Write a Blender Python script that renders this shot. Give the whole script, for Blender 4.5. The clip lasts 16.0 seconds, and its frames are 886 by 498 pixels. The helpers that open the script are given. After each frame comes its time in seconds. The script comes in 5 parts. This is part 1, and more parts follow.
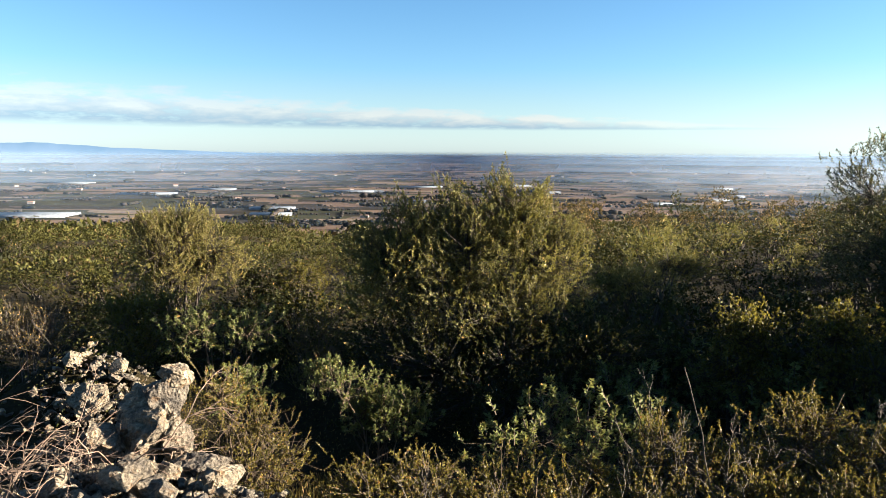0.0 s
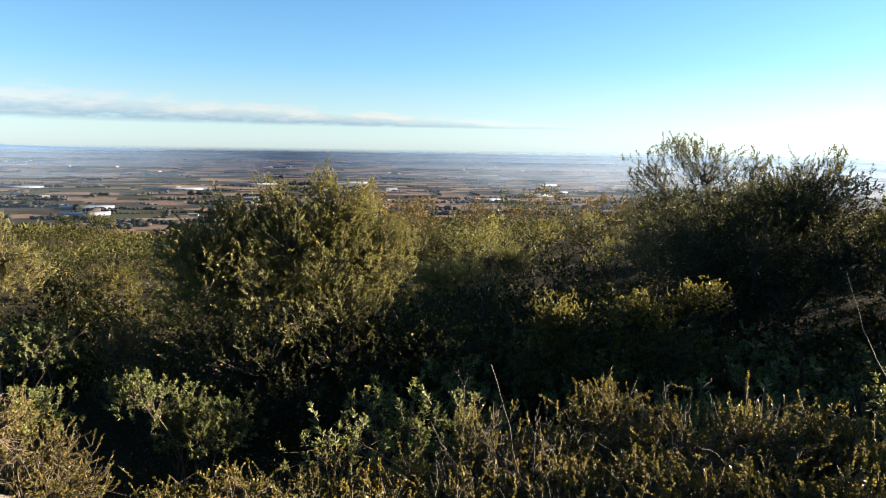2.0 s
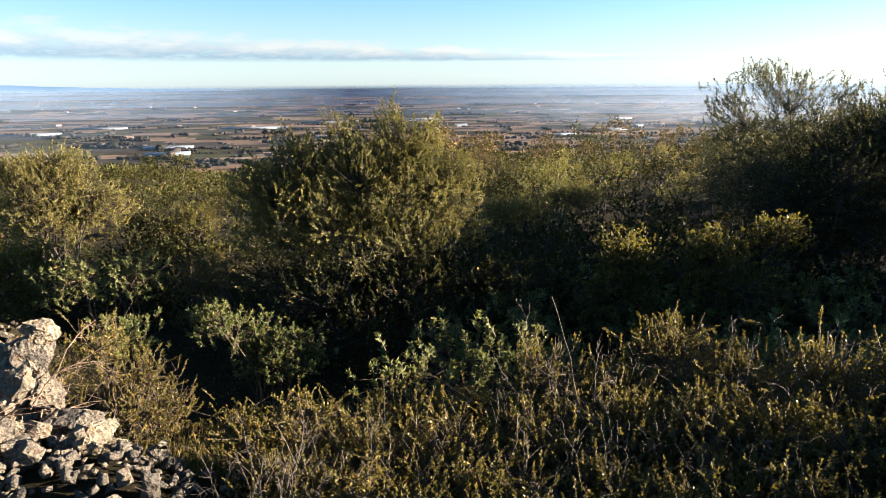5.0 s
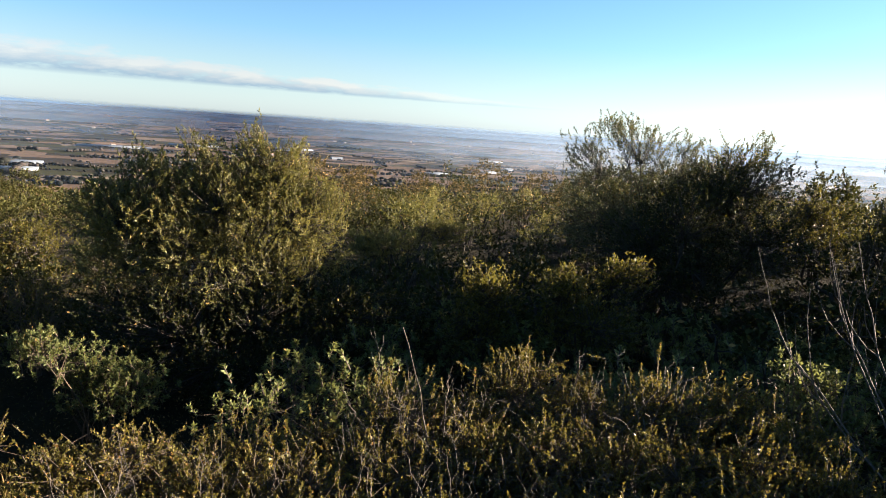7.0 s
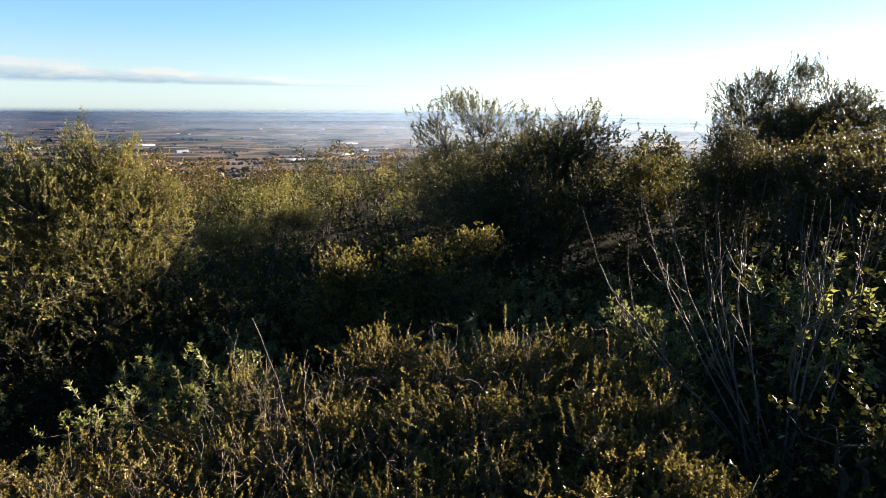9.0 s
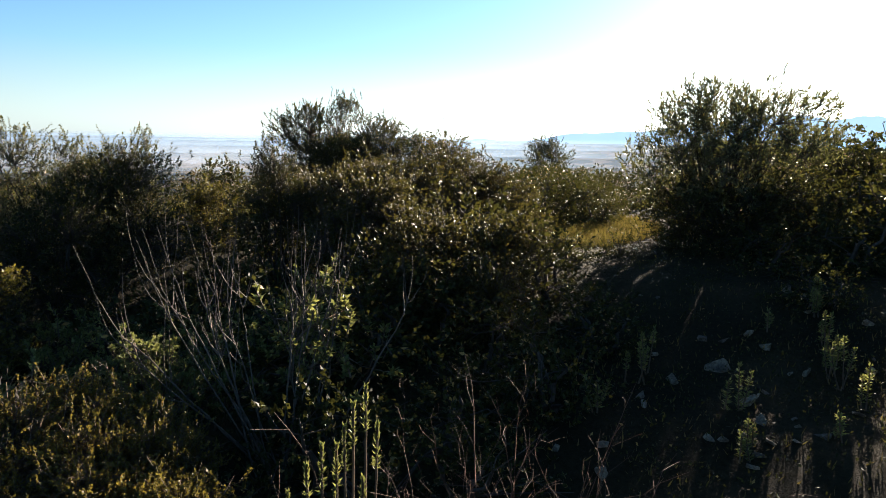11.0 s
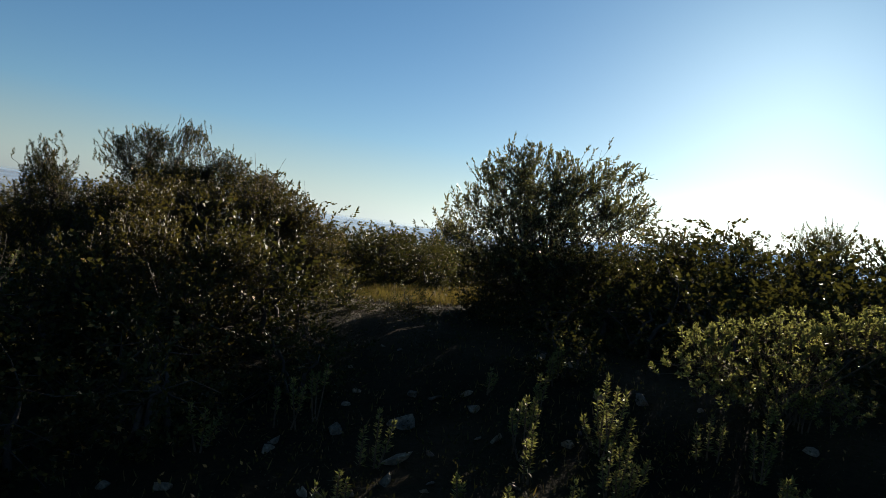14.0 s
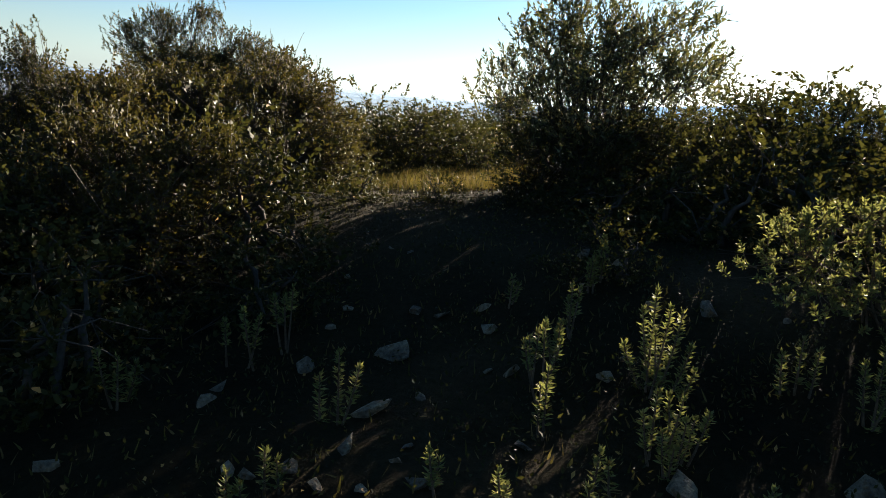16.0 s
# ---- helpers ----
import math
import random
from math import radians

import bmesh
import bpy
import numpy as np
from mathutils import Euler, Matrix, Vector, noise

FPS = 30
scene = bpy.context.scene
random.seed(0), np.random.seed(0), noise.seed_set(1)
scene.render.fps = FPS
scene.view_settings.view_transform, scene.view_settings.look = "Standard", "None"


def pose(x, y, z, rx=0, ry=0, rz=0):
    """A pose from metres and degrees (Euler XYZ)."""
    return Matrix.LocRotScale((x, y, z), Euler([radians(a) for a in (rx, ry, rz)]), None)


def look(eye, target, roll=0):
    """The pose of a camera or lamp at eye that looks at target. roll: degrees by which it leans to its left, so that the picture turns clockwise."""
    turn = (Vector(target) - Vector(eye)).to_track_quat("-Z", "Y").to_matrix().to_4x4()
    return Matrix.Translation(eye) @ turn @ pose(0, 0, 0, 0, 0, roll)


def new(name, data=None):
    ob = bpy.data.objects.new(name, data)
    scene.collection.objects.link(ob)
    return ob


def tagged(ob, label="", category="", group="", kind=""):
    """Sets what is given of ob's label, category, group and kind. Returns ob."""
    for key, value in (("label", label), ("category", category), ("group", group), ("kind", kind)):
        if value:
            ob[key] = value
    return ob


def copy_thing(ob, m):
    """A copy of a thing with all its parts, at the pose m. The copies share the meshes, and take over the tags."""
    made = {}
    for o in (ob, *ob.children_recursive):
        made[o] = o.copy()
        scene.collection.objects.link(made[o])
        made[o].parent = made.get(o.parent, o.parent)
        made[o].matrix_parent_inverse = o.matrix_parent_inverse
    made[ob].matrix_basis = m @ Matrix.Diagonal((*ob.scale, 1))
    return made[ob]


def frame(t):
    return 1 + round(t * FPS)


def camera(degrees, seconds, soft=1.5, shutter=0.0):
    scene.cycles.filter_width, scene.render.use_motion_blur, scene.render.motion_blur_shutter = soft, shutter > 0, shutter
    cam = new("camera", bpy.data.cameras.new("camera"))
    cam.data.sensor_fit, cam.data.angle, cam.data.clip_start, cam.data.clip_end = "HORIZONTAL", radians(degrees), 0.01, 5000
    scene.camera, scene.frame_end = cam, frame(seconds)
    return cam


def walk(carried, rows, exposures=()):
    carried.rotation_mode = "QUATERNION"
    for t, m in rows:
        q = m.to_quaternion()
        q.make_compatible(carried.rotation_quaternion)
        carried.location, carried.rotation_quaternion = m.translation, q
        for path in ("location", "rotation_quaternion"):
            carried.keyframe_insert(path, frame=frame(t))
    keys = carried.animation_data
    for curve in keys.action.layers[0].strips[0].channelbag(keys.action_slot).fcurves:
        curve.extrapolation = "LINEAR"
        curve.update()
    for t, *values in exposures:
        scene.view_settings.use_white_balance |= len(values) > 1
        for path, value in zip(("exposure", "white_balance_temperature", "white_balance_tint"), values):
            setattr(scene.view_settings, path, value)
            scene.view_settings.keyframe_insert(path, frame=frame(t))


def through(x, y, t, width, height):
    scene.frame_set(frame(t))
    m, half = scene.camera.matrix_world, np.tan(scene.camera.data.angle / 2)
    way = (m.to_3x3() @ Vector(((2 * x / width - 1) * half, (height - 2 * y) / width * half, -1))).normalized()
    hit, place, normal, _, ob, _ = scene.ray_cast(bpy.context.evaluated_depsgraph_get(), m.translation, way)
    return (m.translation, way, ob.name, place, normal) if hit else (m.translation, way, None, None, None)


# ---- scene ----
cam = camera(64.9, 16.0, 0.8)
PATH = [
    (0, (0.405, 0.777, 2.353), (0.313, 2.756, 2.083), 0.3),
    (0.5, (0.412, 0.843, 2.371), (0.467, 2.82, 2.076), 0.8),
    (1, (0.439, 0.846, 2.377), (0.651, 2.821, 2.143), 0.6),
    (1.5, (0.474, 0.818, 2.386), (0.74, 2.78, 2.109), 0.0),
    (2, (0.528, 0.813, 2.381), (0.895, 2.76, 2.106), 0.8),
    (2.5, (0.541, 0.792, 2.396), (0.919, 2.737, 2.12), -0.4),
    (3, (0.549, 0.807, 2.387), (0.89, 2.756, 2.101), 0.2),
    (3.5, (0.557, 0.796, 2.387), (0.745, 2.722, 1.884), -0.5),
    (3.7, (0.534, 0.765, 2.377), (0.657, 2.68, 1.812), -1.5),
    (6, (0.64, 0.815, 2.357), (0.975, 2.755, 2.004), 4.4),
    (6.5, (0.676, 0.828, 2.33), (1.186, 2.731, 1.982), 5.6),
    (7, (0.654, 0.853, 2.323), (1.18, 2.751, 1.979), 3.9),
    (7.5, (0.674, 0.851, 2.315), (1.293, 2.725, 1.993), 2.6),
    (8, (0.68, 0.877, 2.318), (1.367, 2.715, 1.935), 2.4),
    (8.5, (0.669, 0.844, 2.331), (1.31, 2.681, 1.866), -0.1),
    (9, (0.711, 0.743, 2.341), (1.596, 2.495, 1.955), 0.3),
    (9.5, (0.815, 0.625, 2.437), (1.933, 2.263, 2.183), 1.2),
    (10, (0.868, 0.473, 2.415), (2.079, 2.031, 2.089), 4.6),
    (10.2, (0.863, 0.442, 2.416), (2.319, 1.776, 2.102), 7.7),
    (12.3, (1.216, -0.131, 2.35), (2.997, 0.744, 2.095), -0.8),
    (12.5, (1.205, -0.124, 2.31), (3.014, 0.718, 2.182), 3.0),
    (13, (1.34, -0.405, 2.256), (3.093, 0.547, 2.112), 1.4),
    (13.3, (1.711, -0.692, 2.179), (3.538, 0.119, 2.133), 5.6),
    (13.4, (1.783, -0.717, 2.177), (3.623, 0.063, 2.096), -2.9),
    (13.5, (1.881, -0.777, 2.181), (3.739, -0.043, 2.084), -2.5),
    (14, (2.29, -0.9, 2.057), (4.06, 0.031, 2.006), 8.2),
    (14.5, (2.591, -0.974, 2.11), (4.339, -0.016, 1.947), 4.5),
    (15, (2.861, -0.902, 2.103), (4.605, 0.065, 1.955), 1.0),
    (15.5, (3.157, -0.803, 2.124), (4.801, 0.331, 2.024), 2.8),
    (16, (3.291, -0.757, 2.075), (4.937, 0.3, 1.656), 4.8),
]
SKY, SUN = 0.031, 5.0
STOPS = ((0, 2.84), (3.5, 2.84), (5.5, 3.14), (6.0, 4.14), (6.4, 2.84), (7.0, 2.84), (9.0, 2.89), (10.0, 2.69), (12.5, 2.13), (13.0, 1.63), (14.0, 1.53), (15.0, 2.03), (16.0, 2.33))
EXPOSURES = [(t, s, 6200 if t < 5 else 6300 if t < 15.9 else 6500, 13 if t < 5 else 17 if t < 11 else 14) for t, s in STOPS]
walk(cam, [(t, look(e, g, r)) for t, e, g, r in PATH], EXPOSURES)

# ---- world and sun ----
SUN_AZ, SUN_EL = 88.0, 14.0
world = bpy.data.worlds.new("sky")
scene.world = world
world.use_nodes = True
wt = world.node_tree
wt.nodes.clear()


def wnode(kind, **settings):
    n = wt.nodes.new(kind)
    for key, value in settings.items():
        n.inputs[key].default_value = value
    return n


def wmath(op, a, b=None, clamp=False):
    n = wt.nodes.new("ShaderNodeMath")
    n.operation, n.use_clamp = op, clamp
    for i, v in enumerate((a, b)):
        if v is None:
            continue
        if isinstance(v, (int, float)):
            n.inputs[i].default_value = v
        else:
            wt.links.new(v, n.inputs[i])
    return n.outputs[0]


sky = wt.nodes.new("ShaderNodeTexSky")
sky.sky_type, sky.sun_disc = "NISHITA", False
sky.sun_elevation, sky.sun_rotation = radians(SUN_EL), radians(SUN_AZ)
sky.altitude, sky.air_density, sky.dust_density, sky.ozone_density = 150, 0.85, 0.3, 3.2
coord = wt.nodes.new("ShaderNodeTexCoord")
sep = wt.nodes.new("ShaderNodeSeparateXYZ")
wt.links.new(coord.outputs["Generated"], sep.inputs[0])


def wmix(fac, a, b, how="MIX"):
    n = wt.nodes.new("ShaderNodeMix")
    n.data_type, n.blend_type = "RGBA", how
    for v, key in ((fac, "Factor"), (a, "A"), (b, "B")):
        if isinstance(v, (int, float)):
            n.inputs[key].default_value = v
        elif isinstance(v, tuple):
            n.inputs[key].default_value = (*v, 1)
        else:
            wt.links.new(v, n.inputs[key])
    return n.outputs["Result"]


# pale haze near the horizon, as bright as the sky there
grey = wt.nodes.new("ShaderNodeRGBToBW")
wt.links.new(sky.outputs[0], grey.inputs[0])
pale = wmix(1.0, grey.outputs[0], (0.99, 1.0, 1.01), "MULTIPLY")
low = wmath("SUBTRACT", 1.0, wmath("MULTIPLY", sep.outputs[2], 8.5), True)
clear_sky = wmix(1.0, wmix(wmath("MULTIPLY", low, 0.85), sky.outputs[0], pale), (0.91, 1.05, 1.0), "MULTIPLY")
deep = wmath("MULTIPLY", wmath("SUBTRACT", sep.outputs[2], 0.08), 3.5, True)
clear_sky = wmix(deep, clear_sky, wmix(1.0, clear_sky, (0.82, 0.99, 1.05), "MULTIPLY"))
# a low wedge of flat cloud over the northern plain
stretch = wt.nodes.new("ShaderNodeMapping")
stretch.inputs["Scale"].default_value = (17.0, 17.0, 75.0)
wt.links.new(coord.outputs["Generated"], stretch.inputs[0])
puff = wnode("ShaderNodeTexNoise", Scale=1.0, Detail=8.0, Roughness=0.6)
wt.links.new(stretch.outputs[0], puff.inputs["Vector"])
thick = wmath("SUBTRACT", 0.071, wmath("MULTIPLY", wmath("ADD", sep.outputs[0], 0.6), 0.066))
level = wmath("DIVIDE", wmath("SUBTRACT", sep.outputs[2], 0.033), wmath("MAXIMUM", thick, 0.006))
under = wmath("MULTIPLY", level, 7.0, True)
over = wmath("MULTIPLY", wmath("SUBTRACT", 1.0, level), 2.2, True)
ragged = wmath("MULTIPLY", wmath("SUBTRACT", wmath("ADD", puff.outputs[0], wmath("MULTIPLY", over, 0.34)), 0.60), 5.0, True)
north = wmath("MULTIPLY", wmath("SUBTRACT", sep.outputs[1], 0.15), 4.0, True)
ends = wmath("MULTIPLY", wmath("SUBTRACT", 0.42, sep.outputs[0]), 3.0, True)
cloud_fac = wmath("MULTIPLY", wmath("MULTIPLY", wmath("MULTIPLY", ragged, under), wmath("MULTIPLY", north, ends)), wmath("MULTIPLY", wmath("SUBTRACT", 1.05, level), 8.0, True))
lit = wmath("MULTIPLY", wmath("SUBTRACT", wmath("ADD", level, wmath("MULTIPLY", puff.outputs[0], 0.9)), 0.62), 2.4, True)
cloud_tint = wmix(lit, (0.58, 0.63, 0.78), (1.3, 1.0, 0.94))
cloud_col = wmix(1.0, clear_sky, cloud_tint, "MULTIPLY")
full_sky = wmix(wmath("MULTIPLY", cloud_fac, 0.9), clear_sky, cloud_col)
back = wnode("ShaderNodeBackground", Strength=SKY)
out = wt.nodes.new("ShaderNodeOutputWorld")
wt.links.new(full_sky, back.inputs["Color"])
wt.links.new(back.outputs[0], out.inputs["Surface"])

sun_data = bpy.data.lights.new("sun", "SUN")
sun_data.energy, sun_data.angle, sun_data.color = SUN, radians(0.6), (1.0, 0.86, 0.66)
a, e = radians(SUN_AZ), radians(SUN_EL)
to_sun = Vector((math.sin(a) * math.cos(e), math.cos(a) * math.cos(e), math.sin(e)))
sun = new("sun", sun_data)
sun.matrix_world = look(to_sun * 50, (0, 0, 0))


# ---- materials ----
class Mat:
    """A node material: base colour socket or tuple goes to a Principled shader."""

    def __init__(self, name, rough=0.8, spec=0.3):
        self.m = bpy.data.materials.new(name)
        self.m.use_nodes = True
        self.t = self.m.node_tree
        self.p = self.t.nodes["Principled BSDF"]
        self.o = self.t.nodes["Material Output"]
        self.p.inputs["Roughness"].default_value = rough
        self.p.inputs["Specular IOR Level"].default_value = spec

    def add(self, kind, vector=None, **settings):
        n = self.t.nodes.new(kind)
        for key, value in settings.items():
            n.inputs[key.replace("_", " ")].default_value = value
        if vector is not None:
            self.t.links.new(vector, n.inputs["Vector"])
        return n

    def ramp(self, value, *stops):
        n = self.t.nodes.new("ShaderNodeValToRGB")
        while len(n.color_ramp.elements) < len(stops):
            n.color_ramp.elements.new(0.5)
        for el, (at, col) in zip(n.color_ramp.elements, stops):
            el.position, el.color = at, (*col, 1)
        self.t.links.new(value, n.inputs[0])
        return n.outputs[0]

    def mix(self, fac, a, b, how="MIX"):
        n = self.t.nodes.new("ShaderNodeMix")
        n.data_type, n.blend_type = "RGBA", how
        for v, key in ((fac, "Factor"), (a, "A"), (b, "B")):
            if isinstance(v, (int, float)):
                n.inputs[key].default_value = v
            elif isinstance(v, tuple):
                n.inputs[key].default_value = (*v, 1)
            else:
                self.t.links.new(v, n.inputs[key])
        return n.outputs["Result"]

    def math(self, op, a, b, clamp=True):
        n = self.t.nodes.new("ShaderNodeMath")
        n.operation, n.use_clamp = op, clamp
        for i, v in enumerate((a, b)):
            if isinstance(v, (int, float)):
                n.inputs[i].default_value = v
            else:
                self.t.links.new(v, n.inputs[i])
        return n.outputs[0]

    def place(self):
        return self.t.nodes.new("ShaderNodeNewGeometry").outputs["Position"]

    def own(self):
        return self.t.nodes.new("ShaderNodeTexCoord").outputs["Object"]

    def island(self):
        return self.t.nodes.new("ShaderNodeNewGeometry").outputs["Random Per Island"]

    def color(self, socket):
        self.t.links.new(socket, self.p.inputs["Base Color"])
        return self

    def bump(self, height, strength=0.5, distance=0.01):
        n = self.add("ShaderNodeBump", Strength=strength, Distance=distance)
        self.t.links.new(height, n.inputs["Height"])
        self.t.links.new(n.outputs[0], self.p.inputs["Normal"])
        return self


def leaf_material(name, dark, mid, light, through_col, through=0.35, rough=0.42, dry=(0.30, 0.19, 0.07), dryness=0.04, patchy=(2.6, 0.72, 1.2)):
    k = Mat(name, rough, 0.09)
    own = k.ramp(k.island(), (0.0, dry), (dryness, dry), (dryness + 0.01, dark), (0.55, mid), (1.0, light))
    patch = k.add("ShaderNodeTexNoise", k.place(), Scale=patchy[0], Detail=2.0)
    lo, hi = patchy[1:]
    tone = k.ramp(patch.outputs[0], (0.3, (lo, lo * 1.03, lo * 0.97)), (0.7, (hi, hi * 0.95, hi * 0.83)))
    col = k.mix(1.0, own, tone, "MULTIPLY")
    k.color(col)
    tr = k.add("ShaderNodeBsdfTranslucent")
    k.t.links.new(k.mix(1.0, through_col, tone, "MULTIPLY"), tr.inputs["Color"])
    m = k.t.nodes.new("ShaderNodeMixShader")
    m.inputs[0].default_value = through
    k.t.links.new(k.p.outputs[0], m.inputs[1])
    k.t.links.new(tr.outputs[0], m.inputs[2])
    k.t.links.new(m.outputs[0], k.o.inputs["Surface"])
    return k.m


def wood_material(name, dark, light, rough=0.85):
    k = Mat(name, rough, 0.2)
    grain = k.add("ShaderNodeTexNoise", k.place(), Scale=26.0, Detail=6.0, Roughness=0.65)
    blotch = k.add("ShaderNodeTexNoise", k.place(), Scale=5.0, Detail=2.0)
    base = k.ramp(grain.outputs[0], (0.3, dark), (0.7, light))
    k.color(k.mix(1.0, base, k.ramp(blotch.outputs[0], (0.3, (0.7, 0.7, 0.7)), (0.7, (1.2, 1.15, 1.1))), "MULTIPLY"))
    return k.bump(grain.outputs[0], 0.6, 0.004).m


LEAF_OLIVE = leaf_material("olive_leaf", (0.052, 0.055, 0.02), (0.118, 0.114, 0.04), (0.22, 0.2, 0.09), (0.22, 0.2, 0.042), 0.28, 0.5)
LEAF_PALE = leaf_material("pale_gold_leaf", (0.065, 0.064, 0.022), (0.14, 0.128, 0.045), (0.23, 0.2, 0.088), (0.25, 0.22, 0.05), 0.3, 0.5)
LEAF_GREY = leaf_material("grey_green_leaf", (0.028, 0.034, 0.018), (0.062, 0.07, 0.037), (0.13, 0.135, 0.085), (0.15, 0.15, 0.045), 0.25, 0.45)
LEAF_KERMES = leaf_material("kermes_leaf", (0.038, 0.038, 0.011), (0.093, 0.081, 0.02), (0.175, 0.14, 0.042), (0.22, 0.175, 0.032), 0.25, 0.4, (0.16, 0.085, 0.026), 0.09)
LEAF_SPURGE = leaf_material("spurge_leaf", (0.042, 0.054, 0.021), (0.104, 0.121, 0.047), (0.2, 0.214, 0.095), (0.22, 0.228, 0.068), 0.34, 0.55, dryness=0.03)
# oak leaf set below its natural tone, to put shade into the foliage
LEAF_SHADE_DARK = leaf_material("shade_dark_oak_leaf", (0.01, 0.0125, 0.0045), (0.023, 0.027, 0.0085), (0.046, 0.048, 0.016), (0.072, 0.071, 0.015), 0.2, 0.6)
LEAF_GOLD = leaf_material("golden_leaf", (0.024, 0.026, 0.007), (0.062, 0.06, 0.015), (0.11, 0.098, 0.028), (0.18, 0.155, 0.026), 0.3, 0.45, (0.15, 0.095, 0.035), 0.06)
LEAF_BROWN = leaf_material("brown_leaf", (0.026, 0.0221, 0.0091), (0.0488, 0.0416, 0.0169), (0.078, 0.0637, 0.0286), (0.104, 0.0813, 0.0273), 0.25, 0.6, dryness=0.2)
LEAF_OAK = leaf_material("oak_leaf", (0.014, 0.017, 0.005), (0.036, 0.035, 0.0095), (0.072, 0.063, 0.019), (0.085, 0.073, 0.016), 0.25, 0.5, (0.09, 0.052, 0.02), 0.06)
LEAF_SLOPE = leaf_material("slope_scrub_leaf", (0.016, 0.019, 0.006), (0.036, 0.038, 0.01), (0.068, 0.065, 0.019), (0.08, 0.075, 0.017), 0.2, 0.65, (0.065, 0.042, 0.02), 0.12, (0.55, 0.35, 1.5))
GRASS = leaf_material("dry_grass", (0.039, 0.039, 0.0104), (0.0748, 0.065, 0.0195), (0.124, 0.101, 0.039), (0.143, 0.117, 0.0292), 0.3, 0.7, (0.143, 0.0975, 0.0455), 0.35)
BARK = wood_material("bark", (0.02, 0.016, 0.013), (0.065, 0.055, 0.045))
TWIG = wood_material("thin_twig", (0.045, 0.034, 0.022), (0.12, 0.09, 0.062))
DEAD = wood_material("dead_twig", (0.045, 0.038, 0.031), (0.125, 0.105, 0.088))
THORN = wood_material("pale_thorn", (0.075, 0.055, 0.042), (0.24, 0.175, 0.13))
DEAD_RED = wood_material("dead_red_twig", (0.03, 0.019, 0.014), (0.1, 0.06, 0.042))


def stone_material():
    """Weathered limestone: pale broken faces, grey skin, rusty stains and dark pits."""
    k = Mat("limestone", 0.9, 0.2)
    pos = k.place()
    skin = k.add("ShaderNodeTexNoise", pos, Scale=11.0, Detail=6.0, Roughness=0.65)
    fine = k.add("ShaderNodeTexNoise", pos, Scale=55.0, Detail=8.0, Roughness=0.72)
    stain = k.add("ShaderNodeTexNoise", pos, Scale=19.0, Detail=5.0, Roughness=0.6)
    pits = k.add("ShaderNodeTexVoronoi", pos, Scale=60.0)
    base = k.ramp(skin.outputs[0], (0.3, (0.07, 0.066, 0.06)), (0.44, (0.17, 0.152, 0.125)), (0.56, (0.26, 0.228, 0.178)), (0.7, (0.38, 0.335, 0.26)))
    col = k.mix(k.ramp(stain.outputs[0], (0.56, (0, 0, 0)), (0.66, (0.7, 0.7, 0.7))), base, (0.2, 0.12, 0.06))
    col = k.mix(0.85, col, k.ramp(fine.outputs[0], (0.34, (0.35, 0.33, 0.3)), (0.62, (1.15, 1.12, 1.06))), "MULTIPLY")
    col = k.mix(0.6, col, k.ramp(pits.outputs["Distance"], (0.06, (0.3, 0.28, 0.26)), (0.3, (1.0, 1.0, 1.0))), "MULTIPLY")
    rnd = k.t.nodes.new("ShaderNodeObjectInfo").outputs["Random"]
    k.color(k.mix(1.0, col, k.ramp(rnd, (0.0, (0.55, 0.55, 0.57)), (1.0, (1.2, 1.14, 1.03))), "MULTIPLY"))
    rough = k.math("ADD", fine.outputs[0], k.math("MULTIPLY", skin.outputs[0], 2.0, False), False)
    return k.bump(k.math("ADD", rough, k.math("MULTIPLY", pits.outputs["Distance"], 0.8, False), False), 1.0, 0.02).m


STONE = stone_material()


def soil_material():
    k = Mat("stony_soil", 1.0, 0.05)
    pos = k.place()
    fine = k.add("ShaderNodeTexNoise", pos, Scale=30.0, Detail=8.0, Roughness=0.7)
    wide = k.add("ShaderNodeTexNoise", pos, Scale=0.9, Detail=5.0)
    grit = k.add("ShaderNodeTexNoise", pos, Scale=7.0, Detail=9.0, Roughness=0.75)
    # base tones kept low, so that shaded soil reads darker
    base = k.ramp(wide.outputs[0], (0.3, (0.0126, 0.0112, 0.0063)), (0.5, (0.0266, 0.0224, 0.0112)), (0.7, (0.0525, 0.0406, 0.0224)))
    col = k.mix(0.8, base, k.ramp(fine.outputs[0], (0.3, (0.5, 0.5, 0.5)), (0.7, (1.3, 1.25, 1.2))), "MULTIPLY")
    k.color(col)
    return k.bump(k.math("ADD", fine.outputs[0], k.math("MULTIPLY", grit.outputs[0], 2.0, False), False), 0.9, 0.04).m


